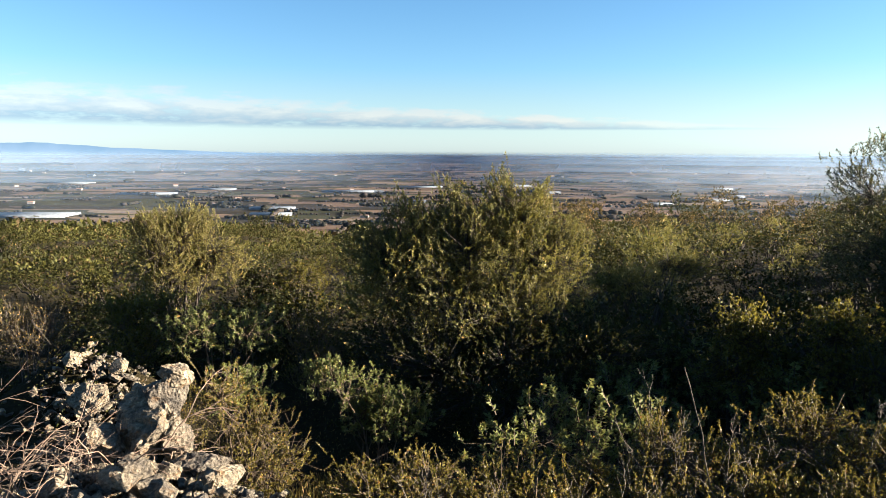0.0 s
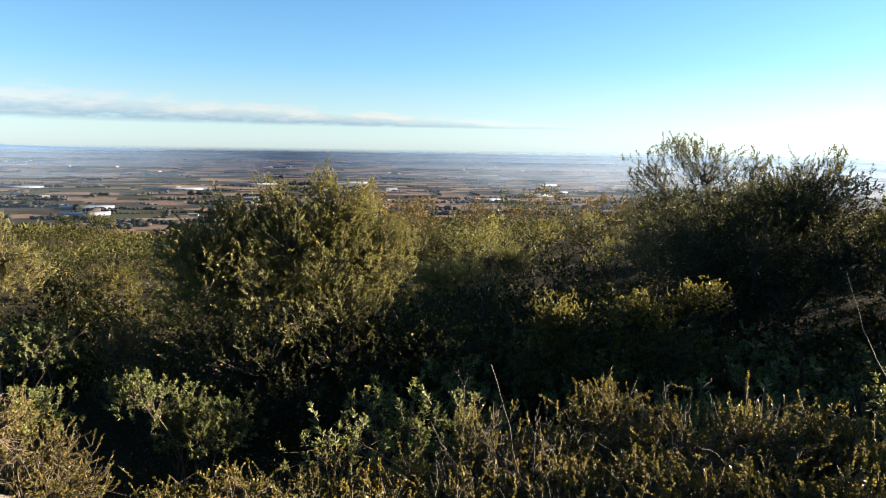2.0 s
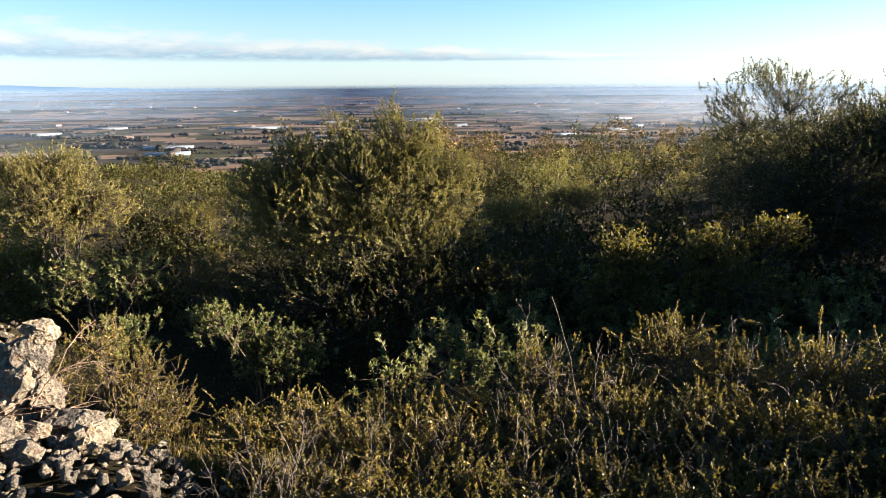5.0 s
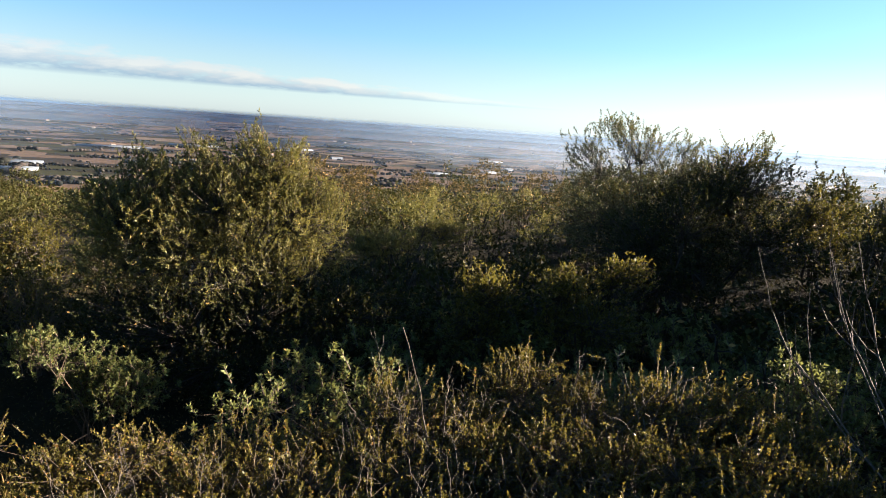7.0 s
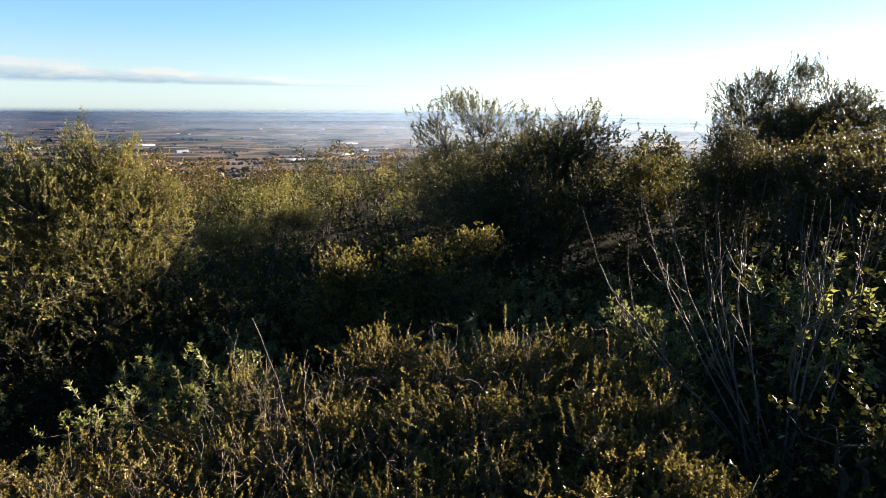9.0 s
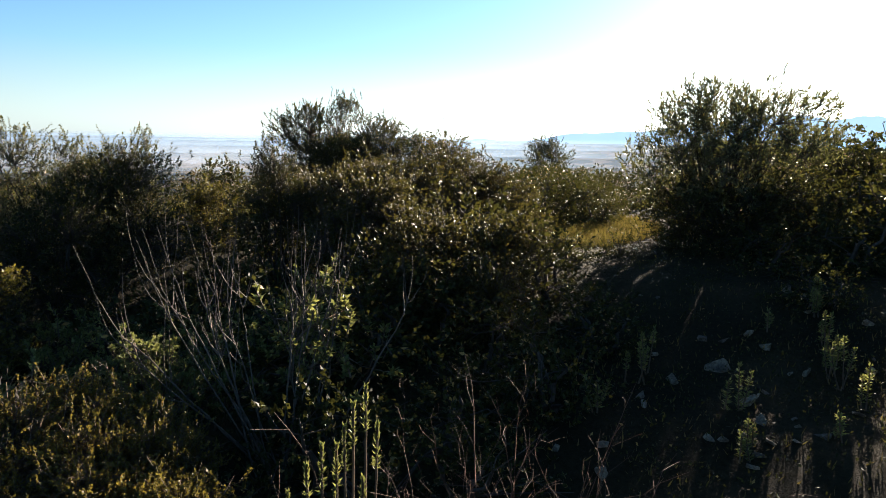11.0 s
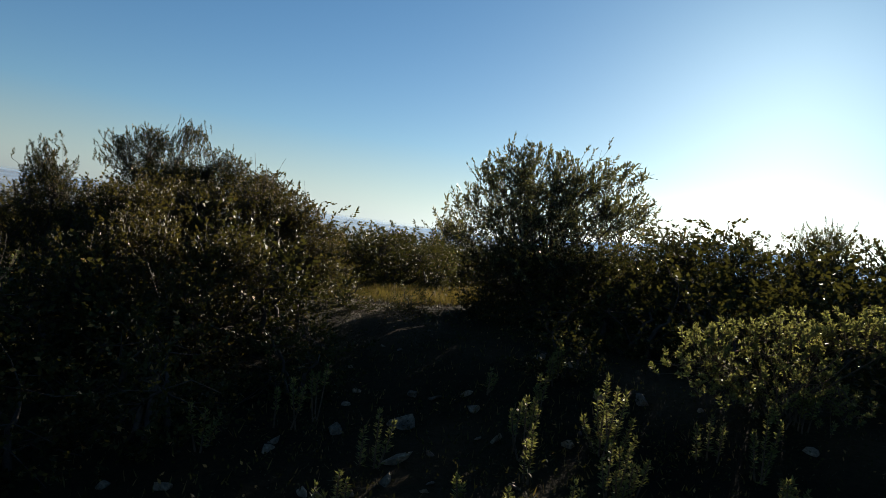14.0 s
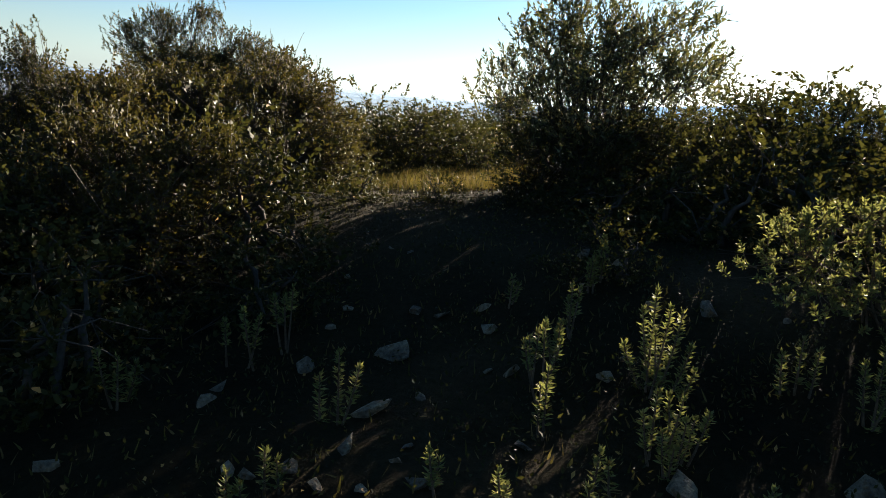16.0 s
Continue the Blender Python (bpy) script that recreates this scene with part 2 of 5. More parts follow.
def plain_material():
    k = Mat("farmland", 1.0, 0.0)
    pos = k.place()
    turn = k.t.nodes.new("ShaderNodeMapping")
    turn.inputs["Rotation"].default_value = (0, 0, radians(-8))
    turn.inputs["Scale"].default_value = (1 / 110, 1 / 60, 0.0)
    k.t.links.new(pos, turn.inputs[0])
    warp = k.add("ShaderNodeTexNoise", turn.outputs[0], Scale=0.6, Detail=2.0)
    shift = k.mix(0.5, turn.outputs[0], warp.outputs["Color"], "ADD")
    plots = k.add("ShaderNodeTexVoronoi", shift, Scale=1.0)
    plots.distance = "CHEBYCHEV"
    split = k.t.nodes.new("ShaderNodeSeparateColor")
    k.t.links.new(plots.outputs["Color"], split.inputs[0])
    field = k.ramp(split.outputs[0], (0.0, (0.036, 0.032, 0.027)), (0.22, (0.115, 0.084, 0.066)), (0.42, (0.046, 0.047, 0.03)),
                   (0.6, (0.135, 0.098, 0.076)), (0.8, (0.034, 0.034, 0.027)), (0.93, (0.16, 0.128, 0.1)))
    field.node.color_ramp.interpolation = "CONSTANT"
    wide = k.add("ShaderNodeTexNoise", pos, Scale=0.0022, Detail=4.0)
    rows = k.add("ShaderNodeTexNoise", pos, Scale=0.06, Detail=6.0, Roughness=0.7)
    col = k.mix(0.8, field, k.ramp(wide.outputs[0], (0.3, (0.75, 0.8, 0.75)), (0.7, (1.2, 1.1, 1.0))), "MULTIPLY")
    col = k.mix(0.8, col, k.ramp(rows.outputs[0], (0.3, (0.55, 0.55, 0.55)), (0.7, (1.3, 1.25, 1.2))), "MULTIPLY")
    return k.color(col).m


SOIL, PLAIN = soil_material(), plain_material()


def plain_mat(name, col, rough=0.7, spread=0.25):
    k = Mat(name, rough, 0.3)
    n = k.add("ShaderNodeTexNoise", k.place(), Scale=0.35, Detail=6.0)
    lo, hi = tuple(c * (1 - spread) for c in col), tuple(min(1, c * (1 + spread)) for c in col)
    return k.color(k.ramp(n.outputs[0], (0.3, lo), (0.7, hi))).m


WALL = plain_mat("pale_render", (0.255, 0.232, 0.203))
TILE = plain_mat("clay_tile_roof", (0.255, 0.15, 0.0975))
POLY = plain_mat("greenhouse_film", (0.128, 0.144, 0.16), 0.6, 0.35)


def hedge_material():
    """Far trees: evergreen, dark, and bare mauve-brown ones."""
    k = Mat("far_tree", 1.0, 0.0)
    col = k.ramp(k.island(), (0.0, (0.014, 0.016, 0.014)), (0.4, (0.022, 0.022, 0.018)), (0.7, (0.04, 0.034, 0.03)), (1.0, (0.062, 0.05, 0.043)))
    n = k.add("ShaderNodeTexNoise", k.place(), Scale=0.5, Detail=4.0)
    return k.color(k.mix(1.0, col, k.ramp(n.outputs[0], (0.3, (0.5, 0.5, 0.5)), (0.7, (1.3, 1.3, 1.3))), "MULTIPLY")).m


HEDGE = hedge_material()


def haze_glow_material(name, col):
    """Far hills seen through miles of air; the blue haze is painted in as a glow."""
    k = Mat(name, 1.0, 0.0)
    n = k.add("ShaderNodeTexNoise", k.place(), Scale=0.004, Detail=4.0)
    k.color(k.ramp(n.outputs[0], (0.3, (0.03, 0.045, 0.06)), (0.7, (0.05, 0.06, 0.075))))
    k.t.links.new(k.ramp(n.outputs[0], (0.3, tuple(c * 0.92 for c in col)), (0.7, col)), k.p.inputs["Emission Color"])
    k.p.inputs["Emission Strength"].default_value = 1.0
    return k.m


RANGE_NORTH = haze_glow_material("north_hills_haze_glow", (0.0372, 0.0651, 0.093))
RANGE_EAST = haze_glow_material("east_hills_haze_glow", (0.0992, 0.155, 0.205))


def haze_sheet_material(name, density, base, top, col, r):
    """See-through bluish sheet for distance haze between two heights; its eastern part, beyond the hilltop, lies clear.
    """
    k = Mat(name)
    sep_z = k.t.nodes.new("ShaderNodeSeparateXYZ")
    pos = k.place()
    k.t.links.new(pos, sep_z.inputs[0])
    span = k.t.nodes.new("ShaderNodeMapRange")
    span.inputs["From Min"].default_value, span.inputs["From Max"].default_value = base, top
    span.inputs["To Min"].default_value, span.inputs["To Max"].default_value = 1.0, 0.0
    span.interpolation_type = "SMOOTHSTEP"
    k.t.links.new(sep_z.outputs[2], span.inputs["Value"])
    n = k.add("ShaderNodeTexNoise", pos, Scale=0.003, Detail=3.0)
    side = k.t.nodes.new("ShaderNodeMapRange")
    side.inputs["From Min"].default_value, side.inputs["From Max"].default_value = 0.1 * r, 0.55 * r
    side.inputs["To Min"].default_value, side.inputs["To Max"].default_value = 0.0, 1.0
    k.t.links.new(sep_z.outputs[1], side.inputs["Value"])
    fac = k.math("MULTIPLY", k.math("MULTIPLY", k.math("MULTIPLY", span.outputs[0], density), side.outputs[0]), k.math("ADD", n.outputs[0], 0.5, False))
    clear = k.add("ShaderNodeBsdfTransparent")
    veil_a = k.add("ShaderNodeBsdfDiffuse", Color=(*col, 1))
    veil_b = k.add("ShaderNodeBsdfTranslucent", Color=(*col, 1))
    veil = k.t.nodes.new("ShaderNodeMixShader")
    k.t.links.new(veil_a.outputs[0], veil.inputs[1])
    k.t.links.new(veil_b.outputs[0], veil.inputs[2])
    m = k.t.nodes.new("ShaderNodeMixShader")
    k.t.links.new(fac, m.inputs[0])
    k.t.links.new(clear.outputs[0], m.inputs[1])
    k.t.links.new(veil.outputs[0], m.inputs[2])
    k.t.links.new(m.outputs[0], k.o.inputs["Surface"])
    return k.m


def smoke_material():
    """A drifting patch of smoke, thin at its edges."""
    k = Mat("smoke")
    own = k.t.nodes.new("ShaderNodeTexCoord").outputs["Generated"]
    sep_g = k.t.nodes.new("ShaderNodeSeparateXYZ")
    k.t.links.new(own, sep_g.inputs[0])
    n = k.add("ShaderNodeTexNoise", own, Scale=3.0, Detail=5.0, Roughness=0.55)
    across = k.math("MULTIPLY", k.math("MULTIPLY", sep_g.outputs[0], k.math("SUBTRACT", 1.0, sep_g.outputs[0])), 4.0)
    up = k.math("MULTIPLY", k.math("MULTIPLY", sep_g.outputs[2], k.math("SUBTRACT", 1.0, sep_g.outputs[2])), 4.0)
    fac = k.math("MULTIPLY", k.math("MULTIPLY", across, up), k.math("MULTIPLY", k.math("SUBTRACT", n.outputs[0], 0.3), 1.15))
    clear = k.add("ShaderNodeBsdfTransparent")
    a, b = k.add("ShaderNodeBsdfDiffuse", Color=(0.46, 0.51, 0.58, 1)), k.add("ShaderNodeBsdfTranslucent", Color=(0.46, 0.51, 0.58, 1))
    half, m = k.t.nodes.new("ShaderNodeMixShader"), k.t.nodes.new("ShaderNodeMixShader")
    k.t.links.new(a.outputs[0], half.inputs[1])
    k.t.links.new(b.outputs[0], half.inputs[2])
    k.t.links.new(fac, m.inputs[0])
    k.t.links.new(clear.outputs[0], m.inputs[1])
    k.t.links.new(half.outputs[0], m.inputs[2])
    k.t.links.new(m.outputs[0], k.o.inputs["Surface"])
    return k.m


# ---- ground ----
def ease(a, b, v):
    t = np.clip((np.asarray(v, float) - a) / (b - a), 0, 1)
    return t * t * (3 - 2 * t)


def ground(x, y):
    """Height of the ground: a stony hilltop that falls to a wide plain."""
    x, y = np.asarray(x, float), np.asarray(y, float)
    r = np.hypot(x - 0.5, y - 0.5)
    z = 0.72 - 0.72 * ease(2.2, 6.0, y) * ease(9.0, 4.0, x) + 0.34 * ease(5.0, 9.5, x) * ease(9.5, 3.0, y)
    z = z - 0.15 * ease(1.5, 5.0, x) * ease(2.0, -1.0, y) * ease(8.0, 5.0, x)
    z = z + 0.05 * np.sin(1.7 * x + 0.4) * np.sin(1.3 * y + 1.1) + 0.03 * np.sin(4.1 * x) * np.sin(3.7 * y + 0.5)
    z = z + 0.30 * np.exp(-((x + 1.2) / 0.8) ** 2 - ((y - 3.6) / 0.9) ** 2)
    z = z + 0.2 * np.exp(-((x + 0.45) / 0.4) ** 2 - ((y - 3.4) / 0.5) ** 2)
    z = z + 0.62 * np.exp(-((x + 2.85) / 0.75) ** 2 - ((y - 6.35) / 0.5) ** 2)
    bank = 0.9 + 0.3 * ease(5.3, 7.3, x)
    z = z + np.maximum(bank - z, 0) * ease(3.3, 5.0, x) * ease(4.6, 3.0, y)
    drop = np.interp(r, (0, 13, 40, 80, 150, 260, 420, 700, 2400, 4900), (0, 0, -2.4, -6.2, -14.5, -33, -62, -88, -88, -8))
    north = np.degrees(np.arctan2(x - 0.5, y - 0.5))
    drop = drop * (1 + 0.22 * ease(-19, -12, north) * ease(6, -2, north) * ease(400, 150, r))
    roll = np.interp(r, (0, 12, 40, 150, 400, 700), (0, 0.1, 0.6, 2.5, 4, 0)) * np.sin(x * 0.045 + 1.0) * np.cos(y * 0.05)
    return np.where(r > 30, drop + roll + 0.4 * ease(60, 30, r), z * ease(34, 12, r) + drop + roll)


def gz(x, y):
    return float(ground(x, y))


def mesh_from(name, verts, faces, smooth=False):
    """A mesh from arrays: verts (n, 3) and faces (m, 3 or 4), or a list of such face arrays."""
    me = bpy.data.meshes.new(name)
    verts = np.asarray(verts, np.float32)
    lots = faces if isinstance(faces, list) else [faces]
    lots = [np.asarray(f, np.int32) for f in lots if len(f)]
    me.vertices.add(len(verts))
    me.vertices.foreach_set("co", verts.ravel())
    loops = np.concatenate([f.ravel() for f in lots])
    sizes = np.concatenate([np.full(len(f), f.shape[1], np.int32) for f in lots])
    me.loops.add(len(loops))
    me.loops.foreach_set("vertex_index", loops)
    me.polygons.add(len(sizes))
    me.polygons.foreach_set("loop_start", np.concatenate(([0], np.cumsum(sizes)[:-1])).astype(np.int32))
    if smooth:
        me.polygons.foreach_set("use_smooth", np.ones(len(sizes), bool))
    me.update(calc_edges=True)
    return me


def part(name, me, material, parent=None, label=""):
    ob = new(name, me)
    if material and not me.materials:
        me.materials.append(material)
    if parent:
        ob.parent = parent
    return tagged(ob, label)


def build_ground():
    rings = np.concatenate((np.arange(0.2, 12, 0.2), np.geomspace(12, 4900, 130)))
    n = 230
    ang = np.arange(n) * 2 * np.pi / n
    x, y = 0.5 + rings[:, None] * np.sin(ang), 0.5 + rings[:, None] * np.cos(ang)
    v = np.stack((x, y, ground(x, y)), -1).reshape(-1, 3)
    v = np.vstack((v, [[0.5, 0.5, gz(0.5, 0.5)]]))
    i, j = np.meshgrid(np.arange(len(rings) - 1), np.arange(n), indexing="ij")
    a, b = i * n + j, i * n + (j + 1) % n
    quads = np.stack((a, a + n, b + n, b), -1).reshape(-1, 4)
    j = np.arange(n)
    tris = np.stack((np.full(n, len(v) - 1), j, (j + 1) % n), -1)
    me = mesh_from("ground", v, [quads[:, ::-1], tris[:, ::-1]], True)
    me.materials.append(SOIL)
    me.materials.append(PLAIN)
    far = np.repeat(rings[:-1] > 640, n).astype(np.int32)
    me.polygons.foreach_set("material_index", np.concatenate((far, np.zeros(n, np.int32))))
    tagged(new("ground", me), "stony hilltop soil falling away to a wide plain of brown fields", "ground", kind="structure")


build_ground()


# ---- plant building ----
def unit(v):
    return v / np.maximum(np.linalg.norm(v, axis=-1, keepdims=True), 1e-9)


def tubes(paths, radii, sides=4):
    """Tubes round many paths at once: paths (n, k, 3), radii (n, k)."""
    n, k, _ = paths.shape
    along = unit(np.gradient(paths, axis=1))
    ref = np.where(np.abs(along[..., 2:]) > 0.9, np.array([1.0, 0, 0]), np.array([0, 0, 1.0]))
    u = unit(np.cross(along, ref))
    w = np.cross(along, u)
    t = np.arange(sides) * 2 * np.pi / sides
    ringv = paths[:, :, None] + radii[:, :, None, None] * (u[:, :, None] * np.cos(t)[:, None] + w[:, :, None] * np.sin(t)[:, None])
    a, b, c = np.meshgrid(np.arange(n), np.arange(k - 1), np.arange(sides), indexing="ij")
    p = (a * k + b) * sides + c
    q = (a * k + b) * sides + (c + 1) % sides
    return ringv.reshape(-1, 3), np.stack((p, q, q + sides, p + sides), -1).reshape(-1, 4)


def merge(pieces):
    vs, fs, at = [], [], 0
    for v, f in pieces:
        if len(v):
            vs.append(v)
            fs.append(f + at)
            at += len(v)
    return np.concatenate(vs), np.concatenate(fs)


def blades(base, way, length, width, rng, fold=0.18, mid=0.45):
    """Pointed, slightly folded leaves from base points along their ways."""
    n = len(base)
    side = unit(np.cross(way, rng.normal(size=(n, 3))))
    nor = np.cross(side, way)
    length, width = np.broadcast_to(length, n)[:, None], np.broadcast_to(width, n)[:, None]
    m = base + way * length * mid
    v = np.stack((base, m + side * width / 2 + nor * width * fold, base + way * length - nor * width * fold, m - side * width / 2 + nor * width * fold), 1)
    return v.reshape(-1, 3), np.arange(n * 4).reshape(-1, 4)


def bezier(p0, p1, p2, k):
    t = np.linspace(0, 1, k)[None, :, None]
    return (1 - t) ** 2 * p0[:, None] + 2 * t * (1 - t) * p1[:, None] + t ** 2 * p2[:, None]


STYLES = {
    # leaf length, width, leaves a twig, twig length, upward pull, leaf angle, first leaf, bare twig share
    "olive": (0.029, 0.0098, 19, 0.13, 0.45, 0.95, 0.06, 0.02),
    "far_olive": (0.055, 0.02, 12, 0.2, 0.4, 0.95, 0.1, 0.0),
    "far_oak": (0.044, 0.028, 12, 0.17, 0.3, 1.0, 0.05, 0.0),
    "bay": (0.044, 0.017, 13, 0.2, 0.5, 0.85, 0.15, 0.02),
    "kermes": (0.0145, 0.0105, 19, 0.10, 0.5, 1.05, 0.05, 0.12),
    "oak": (0.029, 0.018, 12, 0.13, 0.3, 1.0, 0.05, 0.03),
    "spurge": (0.024, 0.0098, 28, 0.07, 0.7, 1.25, 0.05, 0.0),
    "brown": (0.022, 0.011, 12, 0.17, 0.7, 0.8, 0.1, 0.22),
}
FULLNESS = {"olive": 1.8, "bay": 0.9, "oak": 1.35, "kermes": 1.2, "spurge": 1.25, "far_oak": 1.35, "far_olive": 1.5}


def foliage(lobes, style, tips, stems, seed, deep=1.0, base_r=0.12, trunk=0.022, twig_frac=0.45, shoots=True, wild=1.0):
    """Wood and leaves of one plant whose crown fills the lobes (x, y, z, half width, half height), about its base."""
    rng = np.random.default_rng(seed)
    tips = int(tips * FULLNESS.get(style, 1.0))
    leaf_l, leaf_w, per, twig, pull, angle, first, bare = STYLES[style]
    lobes = np.asarray(lobes, float)
    weight = (lobes[:, 3] ** 2 * lobes[:, 4]) ** 0.72
    pick = rng.choice(len(lobes), tips, p=weight / weight.sum())
    way = unit(rng.normal(size=(tips, 3)))
    way[:, 2] = np.where(way[:, 2] < -0.55, -way[:, 2], way[:, 2])
    rad = rng.uniform(0.12, 1.0, tips) ** 0.42 * (1 + 0.17 * wild * rng.normal(size=tips))
    size = np.stack((lobes[pick, 3], lobes[pick, 3] * deep, lobes[pick, 4]), -1)
    tip = lobes[pick, :3] + way * rad[:, None] * size
    # uneven outline: clumps with gaps between them
    ph = rng.uniform(0, 6.28, 3)
    for _ in range(2):
        thin = np.sin(tip[:, 0] * 11 + ph[0]) * np.sin(tip[:, 1] * 10 + ph[1]) + 0.8 * np.sin(tip[:, 2] * 12 + ph[2]) < -0.35
        tip[thin] = tip[thin] * 0.94 + lobes[pick[thin], :3] * 0.06 + rng.normal(size=(thin.sum(), 3)) * 0.05
    spike = rng.uniform(size=tips) < 0.07 * wild
    tip[spike] += (tip[spike] - lobes[pick[spike], :3]) * 0.12 + np.array([0, 0, 0.04])
    low = tip[:, 2] < 0.04
    tip[low, 2] = 0.04 + rng.uniform(0, 0.1, low.sum())
    # main stems to a spread of nodes
    node_id = rng.choice(tips, stems, replace=False)
    heart = np.average(lobes[:, :3], axis=0, weights=weight)
    node = tip[node_id] * 0.68 + heart * 0.32
    node[:, 2] = np.maximum(node[:, 2] * 0.92, 0.05)
    foot = np.zeros((stems, 3))
    foot[:, :2] = rng.normal(size=(stems, 2)) * base_r * 0.5 + node[:, :2] * 0.12
    foot[:, 2] = -0.06
    bend = foot * 0.55 + node * 0.45
    bend[:, 2] = node[:, 2] * 0.62
    bend += rng.normal(size=(stems, 3)) * 0.06
    main = bezier(foot, bend, node, 7)
    main[:, 1:-1] += rng.normal(size=(stems, 5, 3)) * 0.012
    main_r = np.linspace(1, 0.32, 7)[None] * trunk * rng.uniform(0.6, 1.2, (stems, 1))
    near = np.argmin(((tip[:, None] - node[None]) ** 2).sum(-1), 1)
    src = node[near]
    long = twig * rng.uniform(0.55, 1.4, tips)
    grow = unit(unit(tip - src) * 0.55 + np.array([0, 0, pull]) + rng.normal(size=(tips, 3)) * 0.33)
    start = tip - grow * long[:, None]
    # thin branches from node to twig, for a share of the twigs
    has = (rng.uniform(size=tips) < twig_frac) | spike | (rad > 1.08)
    elbow = (src + start) / 2 + rng.normal(size=(tips, 3)) * 0.05
    link = bezier(src[has], elbow[has], start[has], 3)
    link_r = np.linspace(1, 0.5, 3)[None] * np.full((has.sum(), 1), min(0.004, max(0.0026, trunk * 0.2)))
    shoot = np.stack((start, tip), 1)
    shoot_r = np.array([[0.0026, 0.0010]]) * np.ones((tips, 1)) * (1.6 if style == "spurge" else 1.0)
    bits = [tubes(main, main_r, 5), tubes(link, link_r, 3)]
    if shoots:
        bits.append(tubes(shoot, shoot_r, 3))
    wood = merge(bits)
    # leaves along the twigs
    leafy = np.nonzero(rng.uniform(size=tips) > bare)[0]
    i = np.repeat(leafy, per)
    t = first + (1 - first) * ((np.tile(np.arange(per), len(leafy)) + rng.uniform(0, 1, len(i))) / per)
    if style == "spurge":
        t = 1 - (1 - t) * rng.uniform(0.5, 1.0, len(i))
    at = start[i] + grow[i] * (long[i] * t)[:, None]
    out = unit(np.cross(grow[i], rng.normal(size=(len(i), 3))))
    ang = angle * rng.uniform(0.6, 1.3, len(i)) * (1.15 - 0.55 * t)
    lw = unit(grow[i] * np.cos(ang)[:, None] + out * np.sin(ang)[:, None])
    ll = leaf_l * rng.uniform(0.6, 1.25, len(i)) * (1.0 if style != "spurge" else 0.75 + 0.4 * np.sin(t * 2.6))
    leaf = blades(at, lw, ll, leaf_w * rng.uniform(0.75, 1.2, len(i)), rng)
    return wood, leaf


def plant(name, label, category, lobes, style, leaf_mat, tips, stems, seed, wood_mat=BARK, group="", lean=(0, 0), **more):
    """One shrub or tree as a thing: an Empty at its foot with the wood and the leaves under it. Lobes are in the world."""
    lobes = np.asarray(lobes, float)
    w = lobes[:, 3] ** 2 * lobes[:, 4]
    fx, fy = np.average(lobes[:, :2], axis=0, weights=w) + np.asarray(lean)
    fz = gz(fx, fy)
    local = lobes.copy()
    local[:, :3] -= (fx, fy, fz)
    wood, leaf = foliage(local, style, tips, stems, seed, **more)
    top = new(name)
    top.location = (fx, fy, fz)
    top["tall"] = float((local[:, 2] + local[:, 4]).max())
    trunk_ob = part("trunk", mesh_from("trunk", *wood, smooth=True), wood_mat, top)
    if category != "tree":
        tagged(trunk_ob, kind="stuff")
    part("crown", mesh_from("crown", *leaf), leaf_mat, top)
    return tagged(top, label, category, group)


def spread(ob, spots, seed):
    """Copies of a plant at the spots (x, y, height), each turned its own way and standing on the ground."""
    rng = np.random.default_rng(seed)
    for x, y, h in spots:
        k = h / ob["tall"]
        m = pose(x, y, gz(x, y) - 0.02, 0, 0, rng.uniform(0, 360)) @ Matrix.Diagonal((k * rng.uniform(0.9, 1.3), k * rng.uniform(0.9, 1.3), k, 1))
        copy_thing(ob, m).matrix_basis = m


# ---- olive-like trees of the hilltop ----
plant("olive_tree", "many-stemmed wild olive with sunlit yellow-green feathery crown", "tree",
      [(-0.58, 7.38, 1.42, 0.36, 0.34), (-0.26, 7.43, 1.70, 0.25, 0.34), (0.21, 7.48, 1.78, 0.24, 0.36), (0.65, 7.49, 1.86, 0.22, 0.40), (0.99, 7.47, 1.76, 0.25, 0.40), (1.31, 7.44, 1.46, 0.26, 0.33),
       (-0.1, 7.4, 1.3, 0.6, 0.42), (0.75, 7.45, 1.34, 0.62, 0.45), (-0.02, 7.43, 1.62, 0.36, 0.28), (0.45, 7.45, 1.68, 0.4, 0.3), (0.85, 7.45, 1.66, 0.34, 0.3), (0.35, 7.45, 0.92, 0.95, 0.3), (-0.45, 7.4, 1.05, 0.45, 0.32), (1.15, 7.45, 1.05, 0.45, 0.32)], "olive", LEAF_OLIVE, 3200, 30, 11, trunk=0.016, twig_frac=0.3, wild=0.5)
plant("olive_tree", "small rounded wild olive, pale gold in the sun", "tree",
      [(-3.03, 8.55, 1.33, 0.52, 0.41), (-2.83, 8.64, 1.58, 0.24, 0.21), (-3.25, 8.45, 1.50, 0.28, 0.24), (-2.53, 8.76, 1.07, 0.34, 0.28), (-3.05, 8.54, 0.95, 0.5, 0.3)],
      "olive", LEAF_PALE, 1100, 16, 12)
